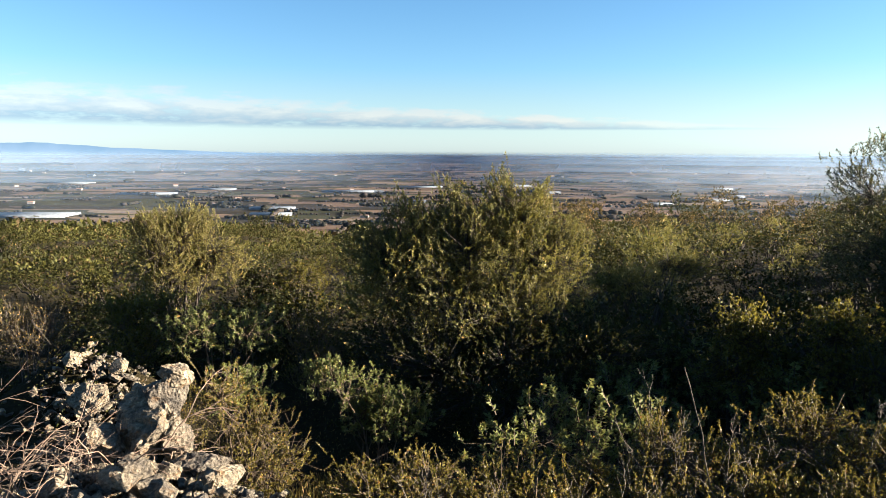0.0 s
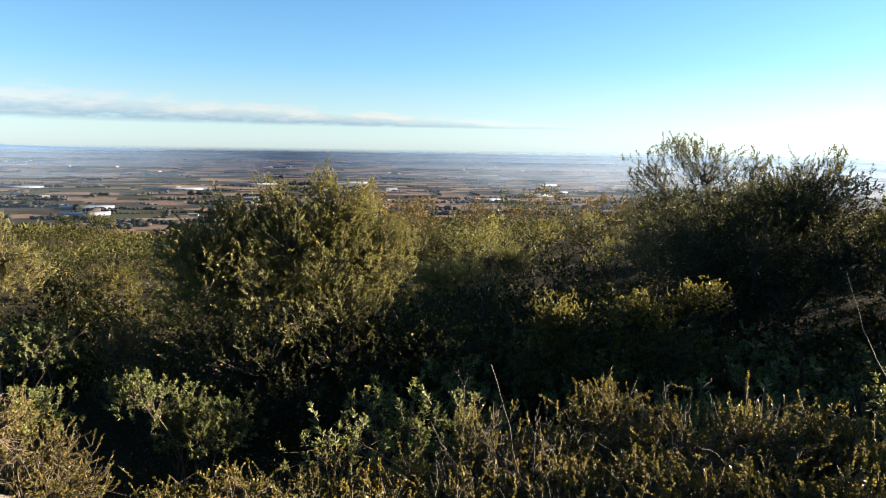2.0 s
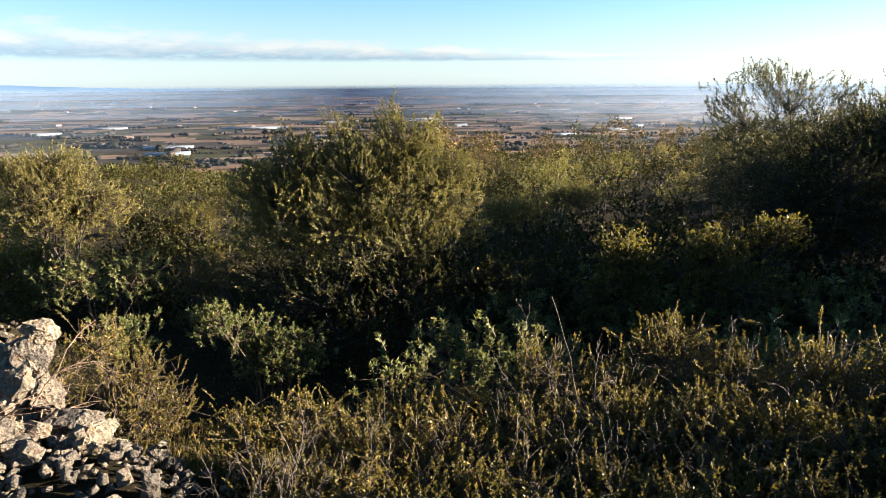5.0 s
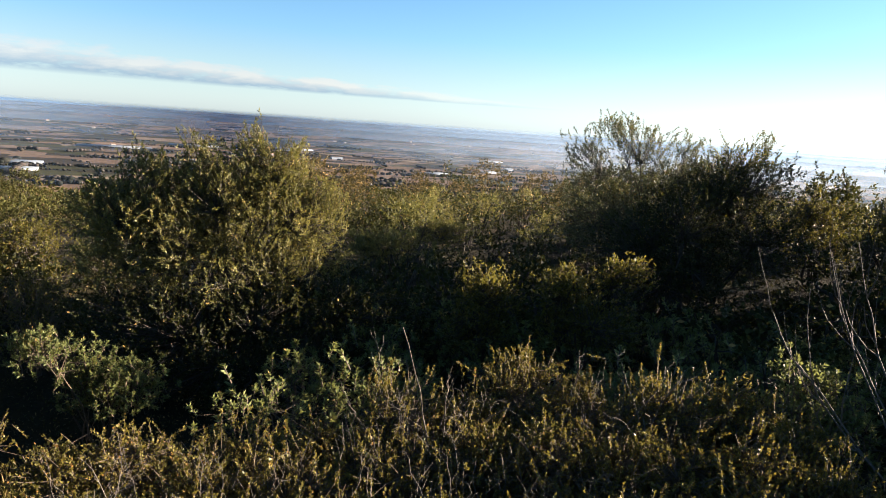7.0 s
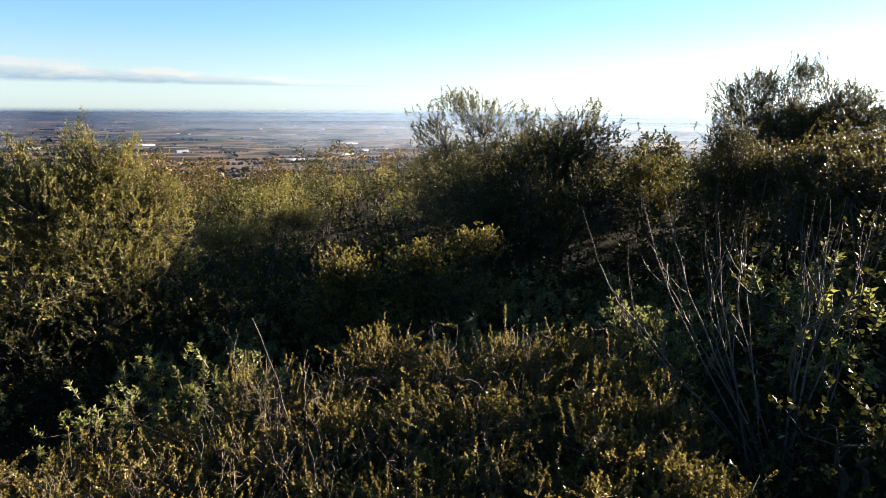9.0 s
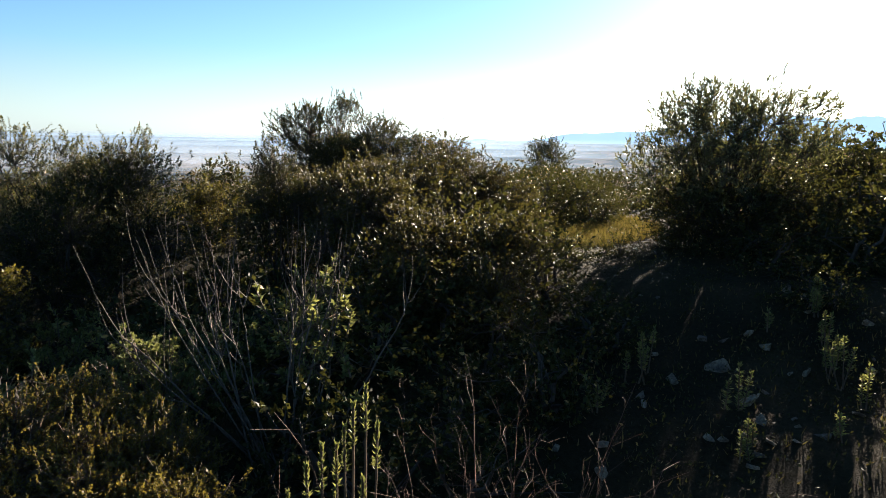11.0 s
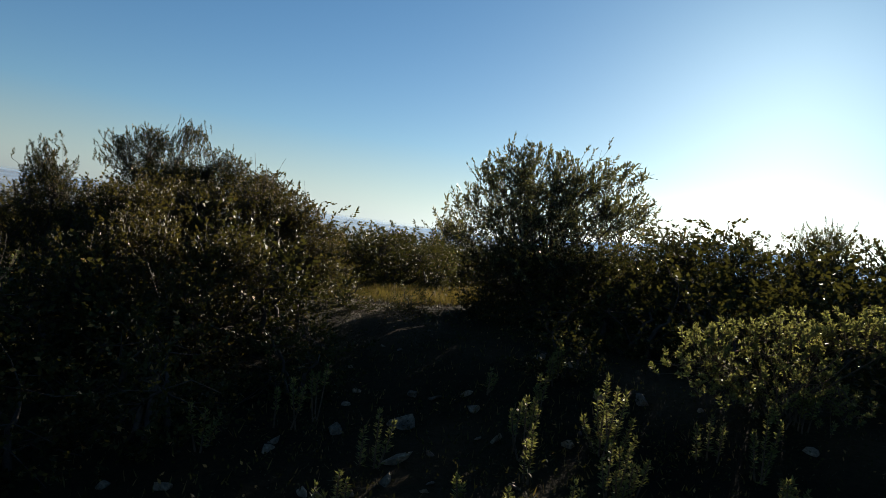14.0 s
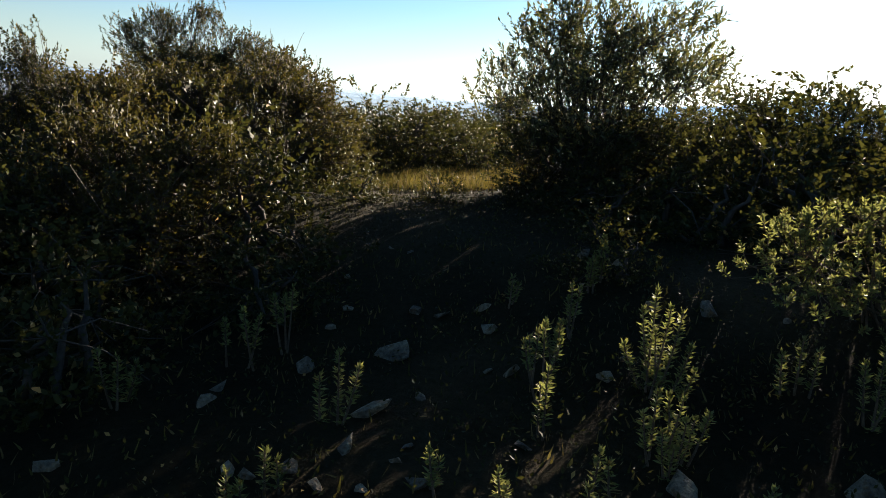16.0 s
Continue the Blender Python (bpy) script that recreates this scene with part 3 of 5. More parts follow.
plant("olive_tree", "grey-green wild olive with upright leafy shoots on top", "tree",
      [(4.98, 8.75, 2.33, 0.36, 0.37), (4.63, 8.92, 2.10, 0.29, 0.32), (5.34, 8.56, 2.19, 0.27, 0.36), (5.71, 8.32, 2.14, 0.30, 0.36), (6.09, 8.06, 2.10, 0.32, 0.32), (6.40, 7.83, 2.23, 0.24, 0.34), (5.06, 8.71, 1.62, 0.79, 0.43), (6.00, 8.13, 1.69, 0.89, 0.43), (5.46, 8.49, 1.17, 1.43, 0.50),
       (5.5, 8.0, 1.0, 1.0, 0.6)], "olive", LEAF_GREY, 2500, 40, 13, trunk=0.016, twig_frac=0.3, wild=0.5)
# darkened oak leaf instead of grey olive leaf, so the crown reads shaded
plant("olive_tree", "tall wild olive, leaves darkened as in shade, with rounded crown above lower scrub", "tree",
      [(9.47, 7.2, 2.76, 0.34, 0.38), (9.08, 7.57, 2.62, 0.42, 0.36), (8.74, 7.86, 2.5, 0.26, 0.32), (9.8, 6.75, 2.45, 0.45, 0.32), (9.40, 7.16, 2.15, 1.03, 0.43), (9.97, 6.38, 2.25, 0.34, 0.30), (9.35, 7.1, 1.6, 1.0, 0.7), (9.3, 7.1, 2.05, 0.95, 0.4)],
      "olive", LEAF_SHADE_DARK, 2900, 40, 14, trunk=0.017, twig_frac=0.3, wild=0.6)
plant("olive_tree", "backlit wild olive with open spreading crown beside the clearing", "tree",
      [(9.22, 1.68, 2.48, 0.78, 0.5), (9.12, 2.1, 2.62, 0.48, 0.38), (9.38, 1.22, 2.68, 0.50, 0.42), (8.95, 2.4, 2.24, 0.36, 0.3), (9.5, 0.9, 2.4, 0.38, 0.4), (9.22, 1.68, 2.9, 0.42, 0.22), (9.05, 1.95, 2.98, 0.2, 0.17), (8.7, 0.72, 2.74, 0.26, 0.2), (8.9, 0.6, 2.45, 0.24, 0.2),
       (9.2, 1.65, 2.12, 0.9, 0.35), (9.2, 1.6, 2.3, 0.55, 0.3), (9.15, 1.6, 1.85, 0.9, 0.3)], "bay", LEAF_GREY, 2200, 80, 15, trunk=0.014, twig_frac=0.3, wild=0.6)

# shade under the olive's crown, put in as dark leaves
plant("oak_scrub", "evergreen undergrowth painted dark for the shade at the foot of the sunlit olive", "bush",
      [(0.35, 7.0, 0.58, 0.85, 0.34), (1.15, 6.95, 0.6, 0.65, 0.36), (-0.4, 7.0, 0.5, 0.55, 0.3), (0.3, 6.85, 0.3, 0.9, 0.3), (1.7, 6.9, 0.55, 0.5, 0.36)], "oak", LEAF_SHADE_DARK, 1500, 12, 16)
# this crown is darkened by the same leaf colour, in place of shade
plant("olive_tree", "slender olive, leaves darkened as in shade, beside golden oak scrub", "tree",
      [(6.5, 5.84, 2.24, 0.19, 0.17), (6.55, 5.85, 2.0, 0.32, 0.22), (6.7, 5.95, 1.5, 0.55, 0.45)], "olive", LEAF_SHADE_DARK, 500, 10, 17)

# dense oaks added unseen, between and behind the two grey olives, shading the hollow
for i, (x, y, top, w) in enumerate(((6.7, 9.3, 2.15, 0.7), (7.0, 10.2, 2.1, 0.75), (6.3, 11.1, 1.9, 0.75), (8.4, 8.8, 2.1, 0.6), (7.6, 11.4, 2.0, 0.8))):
    plant("oak_scrub", "dense evergreen oak added out of sight behind the grey olives to cast shade", "bush", [(x, y, top - 0.5, w, 0.5), (x, y + 0.1, top - 1.0, w * 1.1, 0.6)], "far_oak", LEAF_SHADE_DARK, 330, 8, 180 + i, group="oaks behind the olives", twig_frac=0.15, shoots=False, wild=0.5)

# ---- golden oak scrub below the dark olive ----
G = "golden oak scrub"
plant("oak_scrub", "golden-green evergreen oak bush between two olives", "bush", [(7.50, 8.08, 1.45, 0.40, 0.40), (7.4, 7.9, 1.1, 0.5, 0.4)], "oak", LEAF_GOLD, 420, 8, 21, group=G)
plant("oak_scrub", "golden-green evergreen oak bush below the dark olive", "bush",
      [(7.37, 6.1, 1.72, 0.50, 0.33), (7.79, 5.46, 1.86, 0.50, 0.33), (7.5, 5.8, 1.35, 0.8, 0.5)], "oak", LEAF_OAK, 1200, 14, 22, group=G)
plant("oak_scrub", "wide golden-green evergreen oak bush with sunlit top", "bush",
      [(7.00, 5.1, 1.85, 0.5, 0.30), (6.24, 4.14, 1.85, 0.48, 0.28), (6.6, 4.5, 1.3, 0.8, 0.5)], "oak", LEAF_OAK, 1200, 14, 23, group=G)
plant("oak_scrub", "broad evergreen oak bush, sunlit on its shoulders", "bush",
      [(5.62, 3.24, 1.60, 0.45, 0.30), (5.90, 2.68, 1.55, 0.45, 0.30), (5.11, 3.12, 1.2, 0.49, 0.4), (5.43, 2.61, 1.1, 0.5, 0.5)], "oak", LEAF_OAK, 1400, 14, 24, group=G)
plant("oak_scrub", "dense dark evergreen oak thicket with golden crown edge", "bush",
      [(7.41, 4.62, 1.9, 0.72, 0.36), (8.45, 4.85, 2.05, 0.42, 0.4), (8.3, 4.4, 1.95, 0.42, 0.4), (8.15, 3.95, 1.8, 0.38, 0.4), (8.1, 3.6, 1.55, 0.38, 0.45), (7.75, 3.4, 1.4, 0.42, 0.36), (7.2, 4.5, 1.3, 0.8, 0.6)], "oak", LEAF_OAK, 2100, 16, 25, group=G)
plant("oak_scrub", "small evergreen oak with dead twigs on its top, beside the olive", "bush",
      [(9.45, 5.75, 2.2, 0.4, 0.3), (9.2, 5.2, 2.0, 0.5, 0.4), (9.2, 5.3, 1.6, 0.6, 0.4)], "oak", LEAF_SHADE_DARK, 800, 12, 26, group=G)

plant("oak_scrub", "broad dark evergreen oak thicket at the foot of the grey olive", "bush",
      [(5.2, 7.4, 1.5, 0.65, 0.5), (4.5, 7.4, 1.15, 0.6, 0.55), (6.1, 7.5, 1.9, 0.6, 0.45), (5.6, 7.6, 1.75, 0.6, 0.42), (5.8, 6.9, 1.2, 0.6, 0.5), (4.9, 7.3, 0.7, 0.9, 0.5)], "oak", LEAF_SHADE_DARK, 1800, 14, 27, group=G)

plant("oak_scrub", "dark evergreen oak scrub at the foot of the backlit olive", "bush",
      [(9.0, 1.75, 1.65, 0.85, 0.45), (9.0, 0.9, 1.7, 0.7, 0.5), (9.0, 1.4, 1.25, 0.9, 0.4)], "oak", LEAF_SHADE_DARK, 1700, 12, 28, group=G, wild=0.4)

# ---- scrub in front of the camera's first stand ----
K = "kermes oak scrub in the foreground"


def kermes(spots, seed, tips):
    for i, (x, y, top, w) in enumerate(spots):
        g = gz(x, y)
        h = top - g
        plant("kermes_scrub", "low golden-green kermes oak scrub with pale bare twigs", "bush",
              [(x, y, g + h * 0.68, w, h * 0.26), (x - 0.07, y + 0.05, g + h * 0.86, w * 0.45, h * 0.13), (x + 0.1, y, g + h * 0.36, w, h * 0.34)],
              "kermes", LEAF_KERMES, tips, 12, seed + i, wood_mat=TWIG, group=K, trunk=0.008, twig_frac=0.8)


kermes(((-0.02, 3.7, 0.98, 0.27), (0.24, 3.8, 0.95, 0.32), (0.62, 3.9, 0.92, 0.33), (1.02, 3.9, 0.93, 0.33), (1.42, 4.0, 1.1, 0.33), (1.72, 3.93, 1.05, 0.32),
        (2.05, 4.1, 1.25, 0.33), (2.32, 3.85, 1.16, 0.32), (2.62, 3.6, 1.24, 0.32)), 40, 430)
kermes(((0.16, 3.3, 0.96, 0.28), (0.5, 3.44, 0.98, 0.34), (0.85, 3.5, 0.97, 0.35), (1.28, 3.52, 1.02, 0.35), (1.66, 3.5, 1.08, 0.34), (2.0, 3.38, 1.14, 0.34), (2.3, 3.15, 1.16, 0.33)), 50, 430)
kermes(((0.3, 2.95, 0.92, 0.22), (0.52, 3.08, 0.95, 0.24), (0.74, 2.9, 0.94, 0.24), (0.98, 3.1, 0.97, 0.24), (1.2, 2.92, 0.95, 0.24), (1.44, 3.08, 0.99, 0.24), (1.66, 2.85, 0.98, 0.24), (1.9, 3.0, 1.03, 0.24), (2.1, 2.75, 1.03, 0.24)), 60, 330)
kermes(((2.92, 3.48, 1.24, 0.24), (2.85, 2.85, 1.15, 0.22), (2.95, 3.15, 1.2, 0.2), (2.5, 2.72, 1.12, 0.24), (2.3, 2.45, 1.06, 0.24), (2.62, 2.98, 1.17, 0.24), (2.6, 2.45, 1.1, 0.22), (2.05, 2.5, 1.02, 0.22)), 66, 430)

# ---- spurge and low bushes down the slope ----
plant("spurge_bush", "light-green spurge bush with whorled upright shoots", "bush",
      [(-0.64, 5.56, 0.74, 0.18, 0.16), (-0.20, 5.64, 0.46, 0.32, 0.2), (-0.41, 5.61, 0.62, 0.14, 0.12)], "spurge", LEAF_SPURGE, 420, 14, 80, wood_mat=TWIG, trunk=0.008)
plant("spurge_bush", "light-green spurge bush beside brown twiggy scrub", "bush", [(-1.21, 5.40, 0.68, 0.24, 0.2)], "spurge", LEAF_SPURGE, 120, 8, 81, wood_mat=TWIG, trunk=0.008)
plant("brown_scrub", "golden-brown twiggy scrub beside the stones", "bush", [(-1.24, 5.0, 0.72, 0.28, 0.26), (-1.0, 5.05, 0.5, 0.28, 0.25), (-0.75, 4.6, 0.5, 0.3, 0.2)], "kermes", LEAF_KERMES, 520, 12, 82, wood_mat=TWIG, trunk=0.008)
plant("brown_scrub", "yellow-brown twiggy scrub on the slope", "bush", [(-3.1, 7.4, 0.76, 0.34, 0.22), (-2.72, 7.35, 0.84, 0.3, 0.24), (-2.95, 7.4, 0.4, 0.45, 0.3)], "oak", LEAF_GOLD, 420, 12, 83, wood_mat=TWIG, trunk=0.008)
plant("spurge_bush", "grey-green spurge bush on the sunny slope", "bush", [(-2.08, 6.78, 0.75, 0.34, 0.22), (-1.67, 6.94, 0.72, 0.37, 0.22)], "spurge", LEAF_SPURGE, 260, 12, 84, wood_mat=TWIG, trunk=0.008)
plant("brown_scrub", "thin brown scrub below the olive", "bush", [(-1.08, 7.05, 0.76, 0.36, 0.22), (-1.0, 7.0, 0.4, 0.4, 0.25)], "brown", LEAF_GOLD, 380, 10, 85, wood_mat=TWIG, trunk=0.008)
plant("brown_scrub", "grey leafless scrub on the sunny slope", "bush", [(-3.79, 6.99, 0.7, 0.4, 0.26)], "brown", LEAF_BROWN, 380, 8, 86, wood_mat=DEAD, trunk=0.008)
plant("oak_scrub", "golden oak bush down the slope", "bush", [(-1.77, 9.51, 0.75, 0.44, 0.26), (-1.8, 9.5, 0.3, 0.5, 0.3)], "oak", LEAF_GOLD, 420, 8, 87)
plant("oak_scrub", "dark evergreen oak bush beside the pale olive", "bush", [(-2.3, 9.2, 0.8, 0.32, 0.34), (-2.2, 9.2, 0.4, 0.4, 0.34)], "oak", LEAF_SHADE_DARK, 380, 8, 88)
plant("oak_scrub", "small rounded evergreen oak bush on the shaded slope", "bush", [(2.57, 6.26, 0.98, 0.31, 0.22), (2.5, 6.3, 0.6, 0.35, 0.3)], "oak", LEAF_GOLD, 380, 8, 89)
plant("oak_scrub", "small evergreen oak bush on the shaded slope", "bush", [(3.15, 6.00, 1.1, 0.29, 0.18), (3.78, 6.15, 1.15, 0.28, 0.2), (3.4, 6.1, 0.7, 0.5, 0.3)], "oak", LEAF_GOLD, 520, 9, 90)
plant("olive_scrub", "low sunlit olive scrub behind the big olive", "bush", [(2.06, 8.60, 0.95, 0.48, 0.2), (2.98, 9.40, 1.0, 0.45, 0.2)], "olive", LEAF_OLIVE, 420, 12, 91)
plant("spurge_bush", "light-green spurge shoots among kermes scrub", "bush", [(3.25, 3.5, 1.25, 0.17, 0.1), (3.42, 3.6, 1.15, 0.15, 0.12), (3.3, 3.45, 1.05, 0.24, 0.18)], "spurge", LEAF_SPURGE, 130, 6, 92, wood_mat=TWIG, trunk=0.008)
plant("spurge_bush", "backlit spurge bush with dense leafy shoots", "bush",
      [(6.55, -0.4, 1.56, 0.2, 0.17), (6.68, -0.56, 1.64, 0.2, 0.16), (6.78, -0.78, 1.66, 0.24, 0.18), (7.0, -0.92, 1.7, 0.22, 0.2), (7.18, -1.13, 1.76, 0.22, 0.2), (7.3, -1.35, 1.8, 0.24, 0.2),
       (6.7, -0.62, 1.38, 0.28, 0.16), (7.05, -1.0, 1.4, 0.34, 0.2)], "spurge", LEAF_SPURGE, 400, 30, 93, wood_mat=TWIG, trunk=0.008)


def spurge(label, shoots, seed, group="spurges by the path", leaf=0.033):
    """Upright spurge: stems from one foot, each clad in narrow leaves over its upper part. Shoots are (x, y, tip height, clad length)."""
    r = np.random.default_rng(seed)
    shoots = np.asarray(shoots, float)
    fx, fy = shoots[:, :2].mean(0)
    fz = gz(fx, fy)
    n = len(shoots)
    tip = shoots[:, :3] - (fx, fy, fz)
    foot = np.stack((tip[:, 0] * 0.35 + r.normal(size=n) * 0.02, tip[:, 1] * 0.35 + r.normal(size=n) * 0.02, np.full(n, -0.03)), -1)
    stem = bezier(foot, foot * 0.3 + tip * 0.7 - (0, 0, 0.25) * tip[:, 2:3], tip, 12)
    top = new("spurge_plant")
    top.location = (fx, fy, fz)
    for line in stem:
        part("stem", mesh_from("stem", *tubes(line[None], np.linspace(0.006, 0.0025, 12)[None], 5), smooth=True), TWIG, top)
    base, way, size = [], [], []
    for line, clad in zip(stem, shoots[:, 3]):
        m = int(30 + clad * 12.5 / leaf)
        high = 1 - r.uniform(size=m) ** 1.25 * min(1.0, clad / max(line[-1, 2], 0.05))
        at = np.stack([np.interp(high, np.linspace(0, 1, 12), line[:, k]) for k in range(3)], -1)
        turn = np.arange(m) * 2.4 + r.normal(size=m) * 0.3
        lift = r.uniform(0.1, 0.9, m) + 1.6 * np.maximum(high - 0.93, 0) / 0.07
        base.append(at)
        way.append(unit(np.stack((np.cos(turn), np.sin(turn), lift), -1)))
        size.append(leaf * r.uniform(0.7, 1.3, m) * (1.1 - 0.35 * high))
    v, f = blades(np.concatenate(base), np.concatenate(way), np.concatenate(size), leaf * 0.24, r)
    part("foliage", mesh_from("foliage", v, f), LEAF_SPURGE, top)
    tagged(top, label, "plant", group)


spurge("leafy yellow-green spurge beside dry brush", [(2.06 - 0.011 * k + 0.03 * math.sin(2.3 * k), 1.02 + 0.013 * k + 0.03 * math.cos(1.7 * k), 1.91 - 0.013 * k - 0.07 * (k % 3), 0.09) for k in range(12)], 94, "", 0.017)
TALL = "tall upright spurge with backlit narrow leaves"
spurge(TALL, ((5.95, -0.05, 1.43, 0.34), (5.92, -0.12, 1.38, 0.3), (5.97, -0.0, 1.33, 0.28), (5.9, -0.17, 1.37, 0.3), (5.9, -0.08, 1.27, 0.26), (6.0, -0.2, 1.22, 0.26), (5.88, 0.03, 1.2, 0.24), (5.93, -0.24, 1.15, 0.22)), 101)
spurge("leafy spurge tuft beside a pale rock", ((5.5, -0.22, 1.2, 0.16), (5.52, -0.3, 1.19, 0.2), (5.58, -0.24, 1.16, 0.2), (5.4, -0.32, 1.07, 0.14), (5.6, -0.33, 1.1, 0.16), (5.47, -0.33, 1.14, 0.12), (5.44, -0.2, 1.14, 0.12), (5.56, -0.38, 1.15, 0.1), (5.43, -0.27, 1.1, 0.1)), 102)
spurge(TALL, ((5.63, 0.26, 1.28, 0.12), (5.66, 0.2, 1.22, 0.12), (5.6, 0.32, 1.2, 0.1)), 103)
spurge("slim single spurge stem with narrow leaves", ((5.38, 0.12, 1.22, 0.2), (5.4, 0.15, 1.14, 0.14)), 104)
spurge(TALL, ((6.09, -0.82, 1.42, 0.24), (6.12, -0.88, 1.36, 0.2), (6.05, -0.77, 1.3, 0.16), (6.1, -0.86, 1.22, 0.16)), 105)
spurge("dim spurge in the shade of a larger one", ((6.17, -0.56, 1.3, 0.16), (6.14, -0.5, 1.24, 0.14), (6.2, -0.62, 1.26, 0.14)), 106)
spurge(TALL, ((6.14, -1.41, 1.6, 0.26), (6.1, -1.47, 1.56, 0.24), (6.18, -1.36, 1.54, 0.22), (5.9, -1.4, 1.42, 0.26), (5.86, -1.45, 1.38, 0.24), (5.92, -1.34, 1.36, 0.2)), 107)
spurge("dim spurge low in the shade", ((5.59, -0.94, 1.22, 0.12), (5.63, -0.98, 1.18, 0.1), (5.55, -0.98, 1.16, 0.1)), 108)
spurge("dim spurge low in the shade", ((5.69, 0.31, 1.22, 0.1), (5.72, 0.36, 1.18, 0.1)), 109)
spurge("dim spurge low in the shade", ((5.35, 1.3, 1.25, 0.1), (5.3, 1.36, 1.2, 0.12), (5.38, 1.38, 1.18, 0.1)), 110)
spurge("dim spurge low in the shade", ((5.02, 0.74, 1.2, 0.22), (5.06, 0.68, 1.15, 0.2), (4.97, 0.78, 1.12, 0.18)), 111)
spurge("spurge cluster in deep shade", ((4.62, 1.41, 1.1, 0.14), (4.66, 1.36, 1.08, 0.12), (4.58, 1.47, 1.12, 0.12), (4.7, 1.44, 1.02, 0.1)), 112)
spurge("spurge cluster in deep shade", ((5.1, 1.32, 1.2, 0.14), (5.15, 1.28, 1.16, 0.12), (5.06, 1.38, 1.14, 0.1)), 113)
for i, (x, y) in enumerate(((4.97, -0.21), (4.88, 0.02), (5.18, -0.16), (4.86, 0.24), (4.45, 0.63), (4.78, -0.77), (4.58, 0.62), (5.3, -0.62), (6.3, 0.75))):
    g = gz(x, y)
    spurge("small spurge rosette with backlit narrow leaves", ((x, y, g + 0.15, 0.1), (x + 0.03, y - 0.02, g + 0.11, 0.08)), 114 + i)
rp = random.Random(23)
for i in range(9):
    x, y = rp.uniform(5.3, 6.9), rp.uniform(-1.9, 0.6)
    g, h = gz(x, y), rp.uniform(0.14, 0.3)
    spurge("small dim spurge among stones", [(x + rp.gauss(0, 0.03), y + rp.gauss(0, 0.03), g + h * rp.uniform(0.7, 1), h * 0.5) for _ in range(3)], 140 + i)
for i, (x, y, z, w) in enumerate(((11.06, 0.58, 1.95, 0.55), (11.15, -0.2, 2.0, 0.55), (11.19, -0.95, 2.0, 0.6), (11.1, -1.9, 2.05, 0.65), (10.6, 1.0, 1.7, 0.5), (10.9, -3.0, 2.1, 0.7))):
    plant("oak_scrub", "backlit dark evergreen oak of the hedge behind the path", "bush", [(x, y, z, w, 0.5), (x, y, z - 0.4, w, 0.5)], "oak", LEAF_SHADE_DARK, 560, 9, 120 + i, group="oak hedge", wild=0.35)
plant("olive_tree", "small backlit olive standing above the hedge", "tree", [(13.19, -1.03, 2.6, 0.5, 0.32), (13.1, -1.0, 2.0, 0.6, 0.5)], "olive", LEAF_GREY, 420, 9, 127)
plant("oak_tree", "round evergreen oak standing alone far across the hilltop", "tree", [(22.85, 9.58, 1.95, 0.8, 0.6), (22.7, 9.6, 1.1, 1.0, 0.7)], "far_oak", LEAF_SHADE_DARK, 900, 9, 128)

# ---- shared bushes spread over the hilltop ----
bush_a = plant("oak_scrub", "dark-green evergreen oak bush on the hilltop", "bush", [(4.2, 10.6, 0.75, 0.5, 0.36), (3.9, 10.7, 0.45, 0.6, 0.36), (4.6, 10.5, 0.4, 0.4, 0.36)], "far_oak", LEAF_SHADE_DARK, 72, 6, 70, group="hilltop scrub", twig_frac=0.15, shoots=False)
bush_b = plant("olive_scrub", "rounded olive-green bush on the hilltop", "bush", [(3.0, 11.2, 0.85, 0.55, 0.45), (3.2, 11.1, 0.5, 0.6, 0.4)], "far_olive", LEAF_OLIVE, 96, 7, 71, group="hilltop scrub", twig_frac=0.15, shoots=False)
bush_g = plant("oak_scrub", "brown-green low scrub bush on the slope", "bush", [(-4.9, 10.2, 0.5, 0.5, 0.3), (-4.6, 10.1, 0.2, 0.6, 0.3)], "far_oak", LEAF_SLOPE, 96, 7, 73, group="hilltop scrub", twig_frac=0.15, shoots=False)
bush_e = plant("oak_scrub", "backlit evergreen oak bush beyond the clearing", "bush", [(10.5, 2.0, 1.75, 0.42, 0.3), (10.6, 2.1, 1.5, 0.5, 0.3), (10.5, 2.05, 1.25, 0.5, 0.25)], "oak", LEAF_SHADE_DARK, 300, 9, 75, group="hilltop scrub", wild=0.4, twig_frac=0.2, shoots=False)
for x, y, top_z in ((14.5, 4.28, 1.95), (13.7, 3.7, 1.75), (15.4, 5.0, 1.95), (13.4, 4.9, 1.8), (14.6, 5.6, 1.9), (16.4, 5.7, 1.95), (12.8, 4.2, 1.6)):
    spread(bush_e, [(x, y, top_z - gz(x, y))], int(x * 10))
bush_c = plant("spurge_bush", "grey-green spurge plant in the shade of the hollow", "bush", [(1.2, 5.7, 0.45, 0.2, 0.14), (1.1, 5.8, 0.3, 0.26, 0.2)], "spurge", LEAF_SPURGE, 40, 6, 72, wood_mat=TWIG, group="spurges of the hollow", trunk=0.007)
# filler bush; its darkened leaf colour deepens the shade between plants
bush_d = plant("oak_scrub", "low oak bush with leaves darkened for deep shade", "bush", [(4.9, 2.2, 1.15, 0.4, 0.3), (4.8, 2.1, 0.85, 0.45, 0.3)], "oak", LEAF_SHADE_DARK, 110, 8, 74, group="shaded scrub", twig_frac=0.15, shoots=False)
